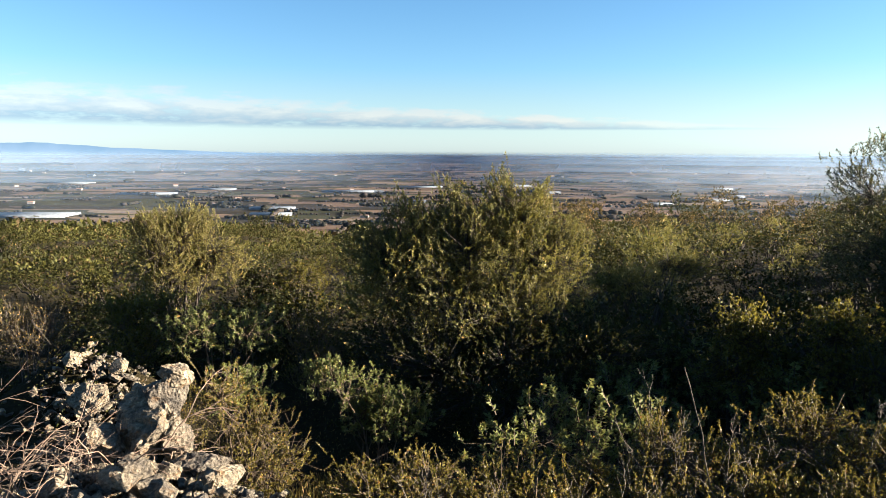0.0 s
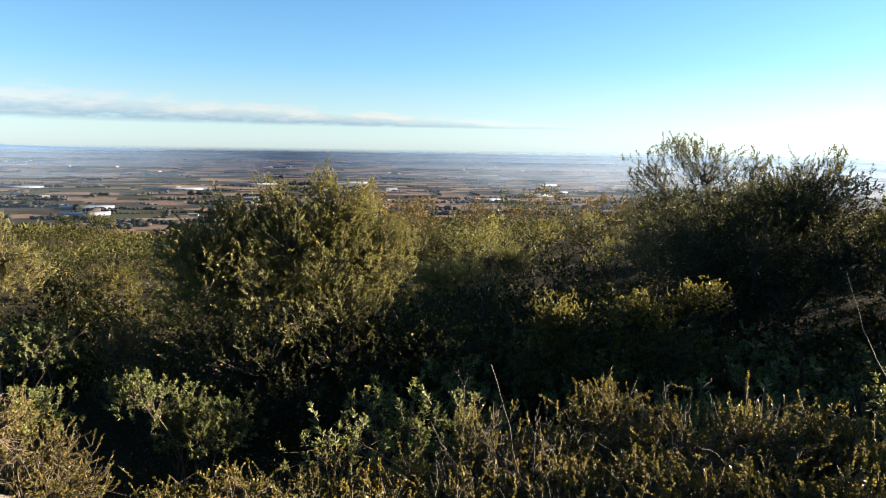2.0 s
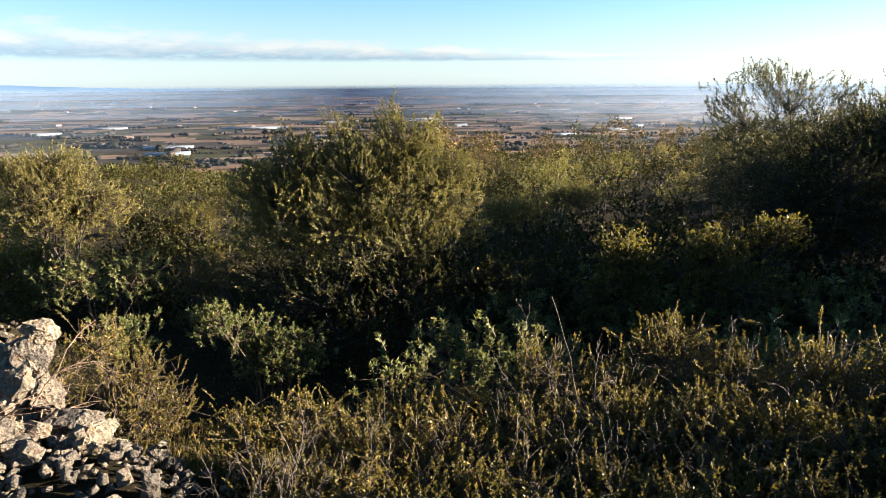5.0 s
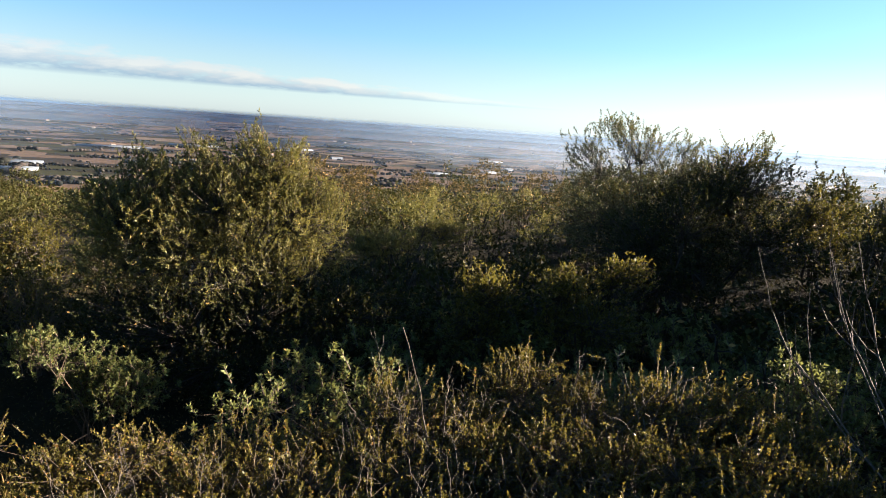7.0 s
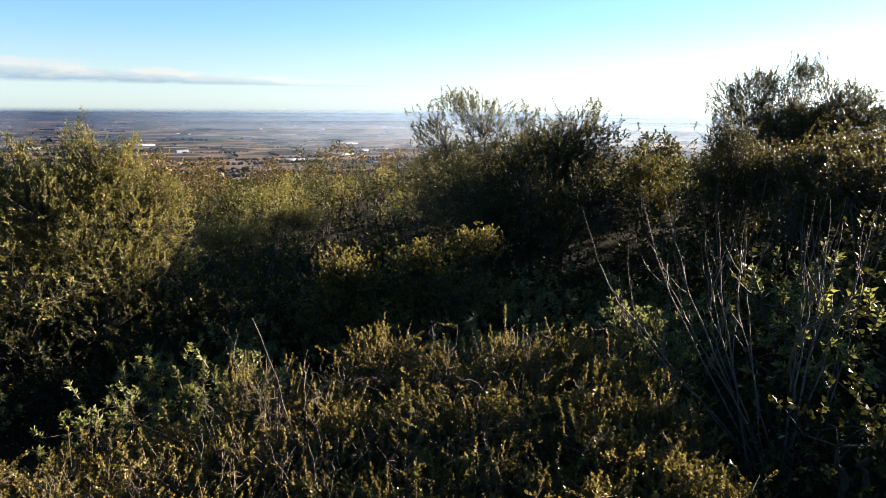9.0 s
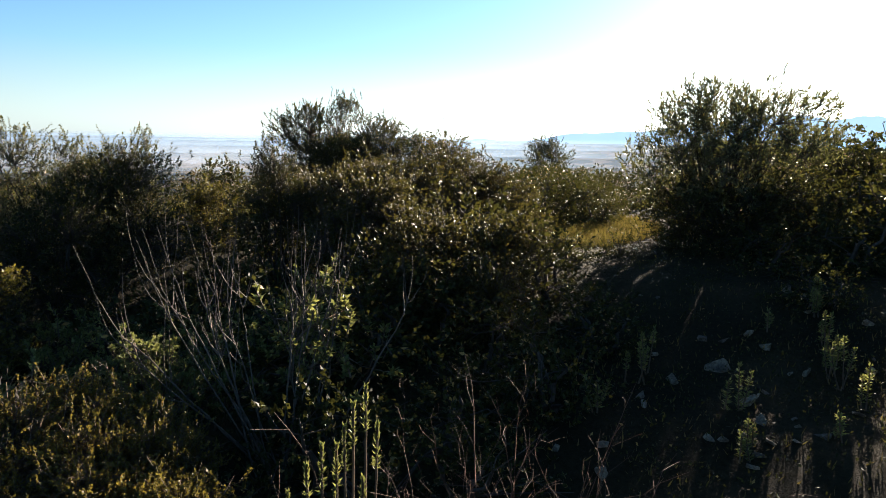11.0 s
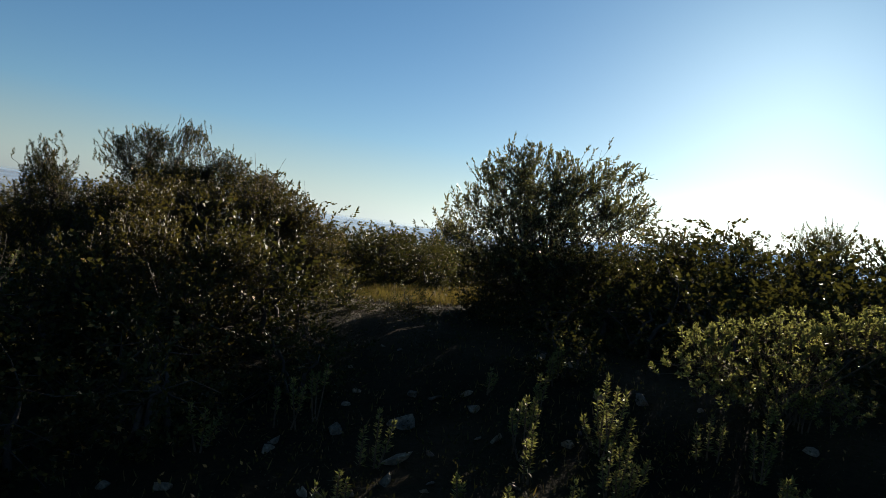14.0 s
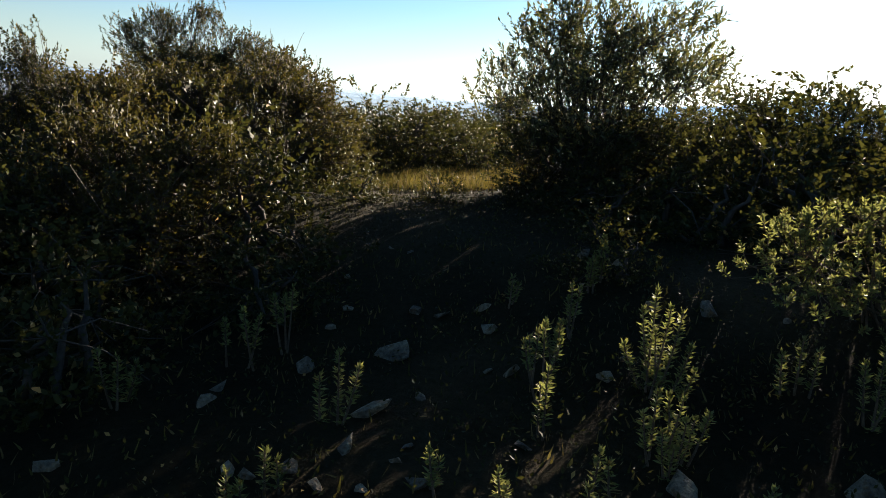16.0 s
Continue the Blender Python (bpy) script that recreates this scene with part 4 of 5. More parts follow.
# unseen oaks added behind the path, to cut the sky light on the shade
sky_block_oak = plant("oak_tree", "unseen dense evergreen oak added behind the path to block sky light", "tree", [(-5.2, -3.4, 2.6, 1.1, 1.0), (-5.0, -3.6, 1.5, 1.3, 1.2), (-5.5, -3.1, 3.3, 0.7, 0.6)], "far_oak", LEAF_SHADE_DARK, 330, 9, 130, group="grove behind the path")
# where the sky-blocking oaks stand, west and south of the path
grove = [(-5.0 + 0.2 * math.sin(k * 2.1), 1.6 - 1.55 * k, 3.6 + 0.4 * math.sin(k * 1.7)) for k in range(3)]
grove += [(-3.6 + 1.7 * k, -4.3 + 0.4 * math.sin(k * 2.7), 3.9 + 0.4 * math.sin(k * 1.3)) for k in range(5)]
spread(sky_block_oak, grove, 15)
bush_r = plant("oak_scrub", "brown-topped oak of the wood behind the olives", "bush", [(8.0, 26.0, -0.1, 0.5, 0.5), (8.2, 26.1, -0.6, 0.6, 0.5), (7.8, 25.9, 0.15, 0.3, 0.35)], "far_oak", LEAF_BROWN, 90, 7, 78, group="brown wood", twig_frac=0.15, shoots=False)
rng = np.random.default_rng(5)
used = []


def scatter(n, az, r, gap, height, avoid=()):
    got = []
    for _ in range(n):
        t, q = radians(rng.uniform(*az)), rng.uniform(*r)
        x, y = 0.5 + q * math.sin(t), 0.5 + q * math.cos(t)
        if any(math.hypot(x - a, y - b) < c for a, b, c in avoid) or any(math.hypot(x - p[0], y - p[1]) < gap for p in used):
            continue
        used.append((x, y))
        got.append((x, y, rng.uniform(*height)))
    return got


trees = ((0.4, 7.3, 1.2), (-3.0, 8.5, 0.8), (5.4, 8.2, 1.3), (9.3, 7.1, 1.3), (9.2, 1.5, 1.2), (9.6, 3.3, 1.3), (2.4, 8.9, 0.9), (7.4, 5.6, 1.2), (22.8, 9.6, 1.6))
spread(bush_g, scatter(70, (-50, -8), (7.2, 17), 0.8, (0.4, 0.65), trees), 6)
spread(bush_a, scatter(45, (-50, 12), (9, 22), 1.3, (0.5, 0.8), trees), 7)
spread(bush_b, scatter(40, (8, 50), (12.5, 22), 1.3, (0.7, 1.2), trees), 8)
spread(bush_a, scatter(80, (8, 50), (11.5, 22), 1.0, (0.8, 1.3), trees), 16)
spread(bush_r, scatter(90, (3, 40), (19, 34), 1.3, (1.3, 2.1), trees), 17)
spread(bush_a, scatter(70, (8, 60), (20, 40), 1.7, (1.5, 2.3), trees), 9)
spread(bush_g, scatter(30, (-50, 12), (16, 40), 1.6, (0.8, 1.3), trees), 10)
spread(bush_a, scatter(60, (48, 72), (11.5, 30), 1.3, (0.8, 1.3), trees), 11)
spread(bush_e, [(12.2, 0.3, 1.5), (12.4, -0.9, 1.45), (12.3, -2.0, 1.6), (11.9, -3.6, 1.8), (12.6, -4.6, 1.8), (13.4, 1.2, 1.45), (11.2, 2.3, 0.7), (11.5, 3.7, 0.6), (11.8, 5.3, 0.8), (13.2, 5.9, 1.0), (12.6, 4.4, 0.8),
                (14.5, 3.2, 1.1), (9.55, 4.7, 1.02), (9.6, 4.1, 0.72), (10.3, 4.3, 0.95), (10.9, 4.9, 0.95), (11.2, 4.2, 0.95), (9.0, 4.6, 0.6), (10.4, 3.5, 0.7), (12.0, 5.0, 1.0)], 12)
spread(bush_c, scatter(200, (2, 56), (4.2, 7.2), 0.40, (0.5, 0.85), trees), 13)
spread(bush_d, [(5.67, 3.5, 0.8), (3.6, 2.7, 0.45), (4.2, 3.1, 0.8), (4.6, 1.75, 0.6), (6.6, 3.2, 0.9), (4.0, 2.0, 0.55), (6.2, 2.4, 0.7), (4.1, 4.3, 0.8), (4.9, 4.2, 0.9), (5.6, 5.0, 1.0), (4.6, 5.4, 0.9),
                (6.5, 6.4, 1.1), (8.1, 7.0, 1.0), (8.0, 2.35, 0.3), (7.5, 2.75, 0.35), (8.3, 0.3, 0.7), (8.9, -0.3, 0.9), (9.4, -1.0, 1.0), (8.0, 0.9, 0.5), (9.7, -0.5, 1.05), (10.0, -1.4, 1.15), (9.9, 0.2, 1.0), (10.2, -2.4, 1.25), (8.9, -1.2, 0.85), (10.4, 1.4, 0.9), (2.1, 8.3, 0.8), (2.9, 9.0, 0.85), (9.2, -2.0, 1.0), (7.9, -1.6, 0.8), (1.6, 9.6, 0.5), (2.4, 10.2, 0.5), (3.4, 10.3, 0.6), (4.3, 9.7, 0.6), (3.8, 9.0, 0.7), (1.2, 8.6, 0.5), (5.3, 9.8, 0.7), (4.8, 10.8, 0.7), (3.0, 11.4, 0.7), (1.9, 11.3, 0.5), (1.9, 7.3, 0.95), (2.7, 7.2, 1.05), (3.5, 7.2, 1.1), (4.0, 8.2, 0.9), (3.3, 8.4, 0.8), (4.4, 7.3, 0.9), (1.8, 6.6, 0.5),
                (5.2, 6.6, 0.9), (5.9, 5.9, 0.9), (0.6, 6.3, 0.5), (-0.3, 6.5, 0.5), (6.9, 0.5, 0.4), (7.9, -0.4, 0.6), (3.5, 1.6, 0.5), (3.3, 2.2, 0.6),
                (4.8, 2.9, 0.7), (5.6, 1.8, 0.5),
                (-2.35, 8.25, 0.75), (-1.9, 8.95, 0.8), (-2.95, 7.6, 0.6), (-1.55, 8.6, 0.75), (-3.5, 8.3, 0.6), (-2.4, 9.7, 0.8), (-1.35, 7.9, 0.55), (-2.0, 7.75, 0.5)], 14)


# ---- dead wood ----
def dead_shrub():
    """A leafless shrub: stems that lean out from one foot and turn upward, each with upturned side shoots."""
    rng = np.random.default_rng(9)
    fx, fy = 3.42, 2.72
    fz = gz(fx, fy)
    top = new("dead_shrub")
    top.location = (fx, fy, fz)
    for i in range(19):
        t = i / 18
        tip = np.array([2.96 + 1.25 * t + rng.normal() * 0.05, 3.56 - 0.95 * t + rng.normal() * 0.18, 1.98 - 0.22 * max(0.0, t - 0.55) + rng.uniform(-0.3, 0.05)]) - (fx, fy, fz)
        knee = tip * (0.72, 0.72, 0.56) + rng.normal(size=3) * 0.04
        foot = np.array([rng.normal() * 0.04 + 0.25 * max(0.0, t - 0.6), rng.normal() * 0.04 - 0.2 * max(0.0, t - 0.6), -0.05])
        lower = bezier(foot[None], (foot * 0.55 + knee * 0.45 - (0, 0, 0.03))[None], knee[None], 9)[0]
        upper = bezier(knee[None], (knee + unit(knee - foot) * 0.2)[None], tip[None], 9)[0]
        main = np.concatenate((lower, upper[1:]))
        main[1:] += np.cumsum(rng.normal(size=(16, 3)) * 0.005, 0)
        rad = np.linspace(0.0065, 0.0014, 17)[None] * rng.uniform(0.7, 1.1)
        bits = [tubes(main[None], rad, 5)]
        m = int(rng.integers(3, 7))
        at = rng.integers(6, 14, m)
        p = main[at]
        d = unit(main[at] - main[at - 1])
        out = unit(np.cross(d, rng.normal(size=(m, 3))))
        ln = rng.uniform(0.1, 0.42, (m, 1))
        q = p + (d * 0.35 + out * 0.3) * ln
        side = bezier(p, q, q + (out * 0.12 + np.array([0, 0, 0.75])) * ln, 7)
        side[:, 1:] += np.cumsum(rng.normal(size=(m, 6, 3)) * 0.003, 1)
        bits.append(tubes(side, np.linspace(0.0032, 0.0012, 7)[None] * np.ones((m, 1)), 4))
        part("branch", mesh_from("branch", *merge(bits), smooth=True), DEAD, top)
    tagged(top, "leafless grey shrub with long upturned bare shoots", "shrub")


dead_shrub()


def brush(name, label, spots, n, seed, mat, length, thick=0.004, up=0.45):
    """A low tangle of bare arching twigs about some points."""
    rng = np.random.default_rng(seed)
    spots = np.asarray(spots, float)
    fx, fy = spots[:, 0].mean(), spots[:, 1].mean()
    fz = gz(fx, fy)
    top = new(name)
    top.location = (fx, fy, fz)
    c = spots[rng.integers(0, len(spots), n)]
    a = c[:, :3] + rng.normal(size=(n, 3)) * c[:, 3:4] * (0.5, 0.5, 0.3)
    a[:, 2] = fz + (a[:, 2] - fz) * rng.uniform(0.0, 0.6, n)
    way = unit(rng.normal(size=(n, 3)) * (1, 1, 0.25) + (0, 0, up))
    ln = length * rng.uniform(0.5, 1.3, (n, 1))
    b = a + way * ln + np.array([0, 0, 1.0]) * (c[:, 2:3] - fz) * 0.35
    main = bezier(a, (a + b) / 2 + rng.normal(size=(n, 3)) * 0.05 + (0, 0, 0.12), b, 8)
    main[:, 1:] += np.cumsum(rng.normal(size=(n, 7, 3)) * 0.009, 1)
    bits = [tubes(main, np.linspace(1, 0.3, 8)[None] * thick * rng.uniform(0.6, 1.4, (n, 1)), 4)]
    for k in (2, 4, 5, 6):
        p = main[:, k]
        w = unit(unit(main[:, k + 1] - p) + unit(rng.normal(size=(n, 3))) * 0.75)
        q = p + w * length * rng.uniform(0.12, 0.4, (n, 1))
        bits.append(tubes(np.stack((p, (p + q) / 2 + rng.normal(size=(n, 3)) * 0.008, q), 1), np.array([[0.5, 0.4, 0.2]]) * thick * np.ones((n, 1)), 3))
    v, f = merge(bits)
    v = v - (fx, fy, fz)
    v[:, 2] = np.maximum(v[:, 2], -0.03)
    part("tangle", mesh_from("tangle", v, f, True), mat, top)
    tagged(top, label, "brush")


brush("dead_brush", "tangle of dead pale thorny branches lying on the rubble", [(-1.55, 3.5, 1.12, 0.3), (-1.85, 3.45, 1.12, 0.3), (-1.4, 3.65, 1.1, 0.25), (-2.1, 3.65, 1.12, 0.35), (-1.2, 3.75, 1.0, 0.25)], 80, 31, THORN, 0.46, 0.0036, 0.35)
brush("dead_brush", "heap of dry reddish brush beside the path", [(2.3, 0.85, 1.88, 0.13), (2.32, 0.74, 1.84, 0.15), (2.32, 0.94, 1.84, 0.13), (2.45, 0.66, 1.76, 0.18), (2.24, 0.93, 1.8, 0.13)], 110, 32, DEAD_RED, 0.28, 0.0017, 0.25)
brush("dead_brush", "bare grey twigs sticking up from the kermes scrub", [(1.3, 3.8, 1.05, 0.2), (1.55, 3.75, 1.05, 0.2), (2.5, 3.5, 1.15, 0.25), (2.2, 3.7, 1.1, 0.2), (2.85, 3.3, 1.15, 0.2)], 110, 33, DEAD, 0.26, 0.0026, 1.3)
brush("dead_brush", "thin bare twigs standing in the kermes scrub", [(0.1, 3.3, 0.95, 0.3), (0.5, 3.3, 0.92, 0.3), (0.95, 3.25, 0.92, 0.3), (1.4, 3.2, 0.95, 0.3), (1.85, 3.1, 1.0, 0.3), (0.2, 3.1, 1.0, 0.25)], 170, 34, DEAD, 0.24, 0.0023, 1.2)


def dead_shoot(foot, bend, tip, seed):
    r = np.random.default_rng(seed)
    p = bezier(np.array([foot]), np.array([bend]), np.array([tip]), 10) - np.asarray(foot)
    p[:, 1:-1] += r.normal(size=(1, 8, 3)) * 0.006
    top = new("dead_shoot")
    top.location = foot
    part("twig", mesh_from("twig", *tubes(p, np.linspace(0.005, 0.002, 10)[None], 5), smooth=True), DEAD, top)
    tagged(top, "single long bare grey shoot rising from the scrub", "twig")


dead_shoot((1.45, 3.62, gz(1.45, 3.62)), (1.42, 3.6, 1.1), (1.25, 3.53, 1.51), 1)
dead_shoot((9.3, 5.6, gz(9.3, 5.6)), (9.3, 5.7, 2.4), (9.36, 5.86, 2.74), 2)
dead_shoot((9.35, 5.55, gz(9.35, 5.55)), (9.4, 5.6, 2.45), (9.52, 5.45, 2.72), 3)
dead_shoot((9.4, 5.6, gz(9.4, 5.6)), (9.42, 5.62, 2.4), (9.44, 5.7, 2.62), 4)


# ---- grass of the clearing ----
def grass(name, label, cx, cy, rx, ry, n, seed, h):
    r = np.random.default_rng(seed)
    q, t = np.sqrt(r.uniform(size=n)), r.uniform(0, 2 * np.pi, n)
    x, y = cx + rx * q * np.cos(t), cy + ry * q * np.sin(t)
    base = np.stack((x, y, ground(x, y) - 0.01), -1)
    way = unit(r.normal(size=(n, 3)) * 0.38 + (0, 0, 1))
    v, f = blades(base, way, h * r.uniform(0.4, 1.25, n), 0.009, r, 0.1, 0.35)
    tagged(part(name, mesh_from(name, v, f), GRASS), label, "grass", kind="stuff")


grass("grass", "sunlit dry yellow grass in the clearing", 9.5, 3.25, 1.6, 0.85, 8000, 41, 0.1)
grass("grass", "sparse dry grass among the stones", 5.4, 0.6, 1.9, 1.5, 1000, 42, 0.06)
grass("grass", "dry grass tufts at the foot of the rubble", -0.55, 4.5, 0.7, 1.0, 1800, 43, 0.1)


def ground_cover(name, label, cx, cy, rx, ry, clumps, seed, mat, h):
    """Low plants and litter over the soil: many small leaves in loose clumps."""
    r = np.random.default_rng(seed)
    q, t = np.sqrt(r.uniform(size=clumps)), r.uniform(0, 2 * np.pi, clumps)
    c = np.stack((cx + rx * q * np.cos(t), cy + ry * q * np.sin(t)), -1)
    m = 22
    i = np.repeat(np.arange(clumps), m)
    size = r.uniform(0.05, 0.2, clumps)
    xy = c[i] + r.normal(size=(clumps * m, 2)) * size[i, None]
    z = ground(xy[:, 0], xy[:, 1]) + r.uniform(0, 1, clumps * m) ** 1.6 * h * (size[i] / 0.12)
    way = unit(r.normal(size=(clumps * m, 3)) + (0, 0, 0.7))
    v, f = blades(np.stack((xy[:, 0], xy[:, 1], z), -1), way, r.uniform(0.012, 0.032, clumps * m), r.uniform(0.006, 0.014, clumps * m), r)
    tagged(part(name, mesh_from(name, v, f), mat), label, "undergrowth", kind="stuff")


ground_cover("undergrowth", "low dark undergrowth and leaf litter by the path", 6.0, 0.8, 3.6, 2.9, 800, 51, LEAF_SHADE_DARK, 0.12)
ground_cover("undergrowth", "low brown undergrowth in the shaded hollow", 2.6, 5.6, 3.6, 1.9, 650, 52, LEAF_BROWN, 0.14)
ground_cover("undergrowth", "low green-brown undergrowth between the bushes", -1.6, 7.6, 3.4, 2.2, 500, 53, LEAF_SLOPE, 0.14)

ground_cover("undergrowth", "low dark undergrowth between the olives", 3.4, 9.4, 3.0, 2.3, 650, 54, LEAF_SHADE_DARK, 0.22)
ground_cover("undergrowth", "low dark undergrowth below the oak scrub", 6.6, 6.6, 2.6, 2.2, 450, 55, LEAF_SHADE_DARK, 0.2)

# ---- stones ----
def rock_mesh(seed, flat, worn=0.012):
    """An angular broken stone: the hull of points scattered in a flat slab."""
    rng = random.Random(seed)
    bm = bmesh.new()
    for i in range(14):
        t = rng.uniform(0, 6.28)
        r = 0.5 * rng.uniform(0.6, 1.0)
        bm.verts.new((r * math.cos(t), r * math.sin(t) * 0.85, (0.5 if i % 2 else -0.5) * flat * rng.uniform(0.35, 1.0)))
    hull = bmesh.ops.convex_hull(bm, input=bm.verts)
    bmesh.ops.delete(bm, geom=[g for g in hull["geom_interior"] if isinstance(g, bmesh.types.BMVert)], context="VERTS")
    if worn:
        bmesh.ops.bevel(bm, geom=list(bm.edges), offset=worn, segments=1, affect="EDGES")
    me = bpy.data.meshes.new("stone")
    bm.to_mesh(me)
    bm.free()
    me.materials.append(STONE)
    return me


ROCKS = [rock_mesh(s, 0.24 + 0.085 * (s % 5), 0.006) for s in range(24)]


def crag_mesh(seed):
    """A craggy block of weathered limestone with ledges and hollows."""
    bm = bmesh.new()
    bmesh.ops.create_icosphere(bm, subdivisions=4, radius=1.0)
    rng = random.Random(seed)
    cuts = [(Vector((rng.gauss(0, 1), rng.gauss(0, 1), rng.gauss(0, 1))).normalized(), rng.uniform(0.42, 0.72)) for _ in range(18)]
    o = Vector((seed * 3.1, 0, 0))
    for v in bm.verts:
        for n, k in cuts:
            over = v.co.dot(n) - k
            if over > 0:
                v.co -= n * over
        p = v.co.copy()
        ledge = math.floor((p.z + 0.25 * noise.noise(p * 1.7 + o)) * 5) % 2
        v.co *= 1.25 + 0.09 * ledge - 0.34 * max(0, noise.noise(p * 3.1 + o)) + 0.13 * noise.noise(p * 8 + o)
    me = bpy.data.meshes.new("boulder")
    bm.to_mesh(me)
    bm.free()
    me.materials.append(STONE)
    return me


def stone(parent, x, y, z, size, rng, name="stone"):
    ob = new(name, ROCKS[rng.randrange(len(ROCKS))])
    ob.parent = parent
    ob.matrix_local = pose(x, y, z, rng.uniform(-38, 38), rng.uniform(-38, 38), rng.uniform(0, 360)) @ Matrix.Diagonal((size, size * rng.uniform(0.7, 1.1), size * rng.uniform(0.8, 1.2), 1))
    return ob


def on_heap(rng):
    """A spot on the heap, or on the line of stones that runs on down the slope."""
    while True:
        if rng.random() < 0.66:
            x, y = rng.uniform(-2.2, -0.05), rng.uniform(2.3, 4.4)
            if x < -0.85 * (y - 3.2) + rng.gauss(0, 0.06) and x < 0 and y > 2.75 + 0.22 * math.sin(3.1 * x) + rng.gauss(0, 0.12) and y < 4.35 + 0.25 * (x + 1.2):
                return x, y
        else:
            t = rng.random() ** 0.8
            return -1.55 - 1.35 * t + rng.gauss(0, 0.26), 4.35 + 1.95 * t + rng.gauss(0, 0.16)


def rubble():
    top = new("rubble_heap")
    top.location = (-1.2, 3.8, gz(-1.2, 3.8))
    rng = random.Random(3)
    for _ in range(250):
        x, y = on_heap(rng)
        stone(top, x + 1.2, y - 3.8, gz(x, y) - top.location.z + rng.uniform(0.0, 0.11), rng.choice((0.07, 0.08, 0.1, 0.12, 0.16, 0.2)) * rng.uniform(0.8, 1.2), rng)
    # broken blocks heaped round the crag
    for _ in range(44):
        up = rng.random() ** 1.3
        turn, out = rng.uniform(0, 6.28), (0.06 + 0.36 * (1 - up)) * rng.uniform(0.75, 1.1)
        x, y = -1.2 + out * math.cos(turn), 4.02 + out * 0.75 * math.sin(turn)
        stone(top, x + 1.2, y - 3.8, gz(x, y) + 0.02 + 0.36 * up - top.location.z, rng.uniform(0.09, 0.2) * (1.15 - 0.4 * up), rng)
    vs, fs, at = [], [], 0
    shapes = []
    for me in [rock_mesh(s + 40, 0.3 + 0.04 * (s % 5), 0) for s in range(12)]:
        bm = bmesh.new()
        bm.from_mesh(me)
        bmesh.ops.triangulate(bm, faces=bm.faces)
        bm.verts.index_update()
        shapes.append((np.array([v.co for v in bm.verts]), np.array([[v.index for v in f.verts] for f in bm.faces])))
        bm.free()
    for _ in range(2300):
        x, y = on_heap(rng)
        v, f = shapes[rng.randrange(len(shapes))]
        s = rng.uniform(0.03, 0.085)
        m = np.array(pose(0, 0, 0, rng.uniform(-40, 40), rng.uniform(-40, 40), rng.uniform(0, 360)).to_3x3())
        vs.append((v * s) @ m.T + (x + 1.2, y - 3.8, gz(x, y) - top.location.z + rng.uniform(0, 0.06)))
        fs.append(f + at)
        at += len(v)
    tagged(part("gravel", mesh_from("gravel", np.concatenate(vs), np.concatenate(fs)), STONE, top), kind="stuff")
    for i, (x, y, z, w, d, h) in enumerate(((-1.2, 4.02, 0.98, 0.19, 0.16, 0.17), (-1.14, 4.06, 1.15, 0.13, 0.12, 0.13), (-1.25, 4.06, 1.08, 0.11, 0.12, 0.12), (-1.1, 4.08, 1.26, 0.09, 0.09, 0.06), (-1.38, 3.92, 0.95, 0.15, 0.13, 0.12), (-1.06, 4.0, 0.96, 0.1, 0.1, 0.13), (-0.86, 3.86, 0.87, 0.12, 0.11, 0.08), (-0.68, 3.66, 0.8, 0.11, 0.1, 0.07), (-1.1, 3.72, 0.92, 0.12, 0.1, 0.07), (-2.5, 5.75, 0.5, 0.2, 0.2, 0.14))):
        ob = new("boulder", crag_mesh(i + 2))
        ob.parent = top
        ob.matrix_local = pose(x + 1.2, y - 3.8, z - top.location.z, 0, 0, 40 * i) @ Matrix.Diagonal((w, d, h, 1))
    tagged(top, "heap of pale tumbled limestone rubble from a fallen wall", "stones")


rubble()

rs = random.Random(17)
for x, y, s in ((4.91, 0.6, 0.11), (4.73, 0.66, 0.11), (4.9, 0.3, 0.1), (4.77, 0.41, 0.07), (4.7, 0.52, 0.08), (5.32, 0.15, 0.09), (5.4, -0.37, 0.15), (5.62, 0.95, 0.2), (5.94, 0.11, 0.1), (5.16, 0.7, 0.2), (6.21, 0.86, 0.12),
                (5.7, -0.86, 0.18), (6.7, -0.1, 0.16), (4.6, 0.8, 0.08), (5.05, 0.45, 0.06), (4.55, 0.55, 0.09), (4.95, 0.42, 0.05),
                *((rs.uniform(4.0, 7.2), rs.uniform(-1.2, 2.0), rs.choice((0.05, 0.07, 0.09, 0.12))) for _ in range(44))):
    tagged(stone(None, x, y, gz(x, y) + s * 0.02, s, rs, "limestone_rock"), "grey limestone rock lying in the shaded soil", "stone", "rocks by the path")

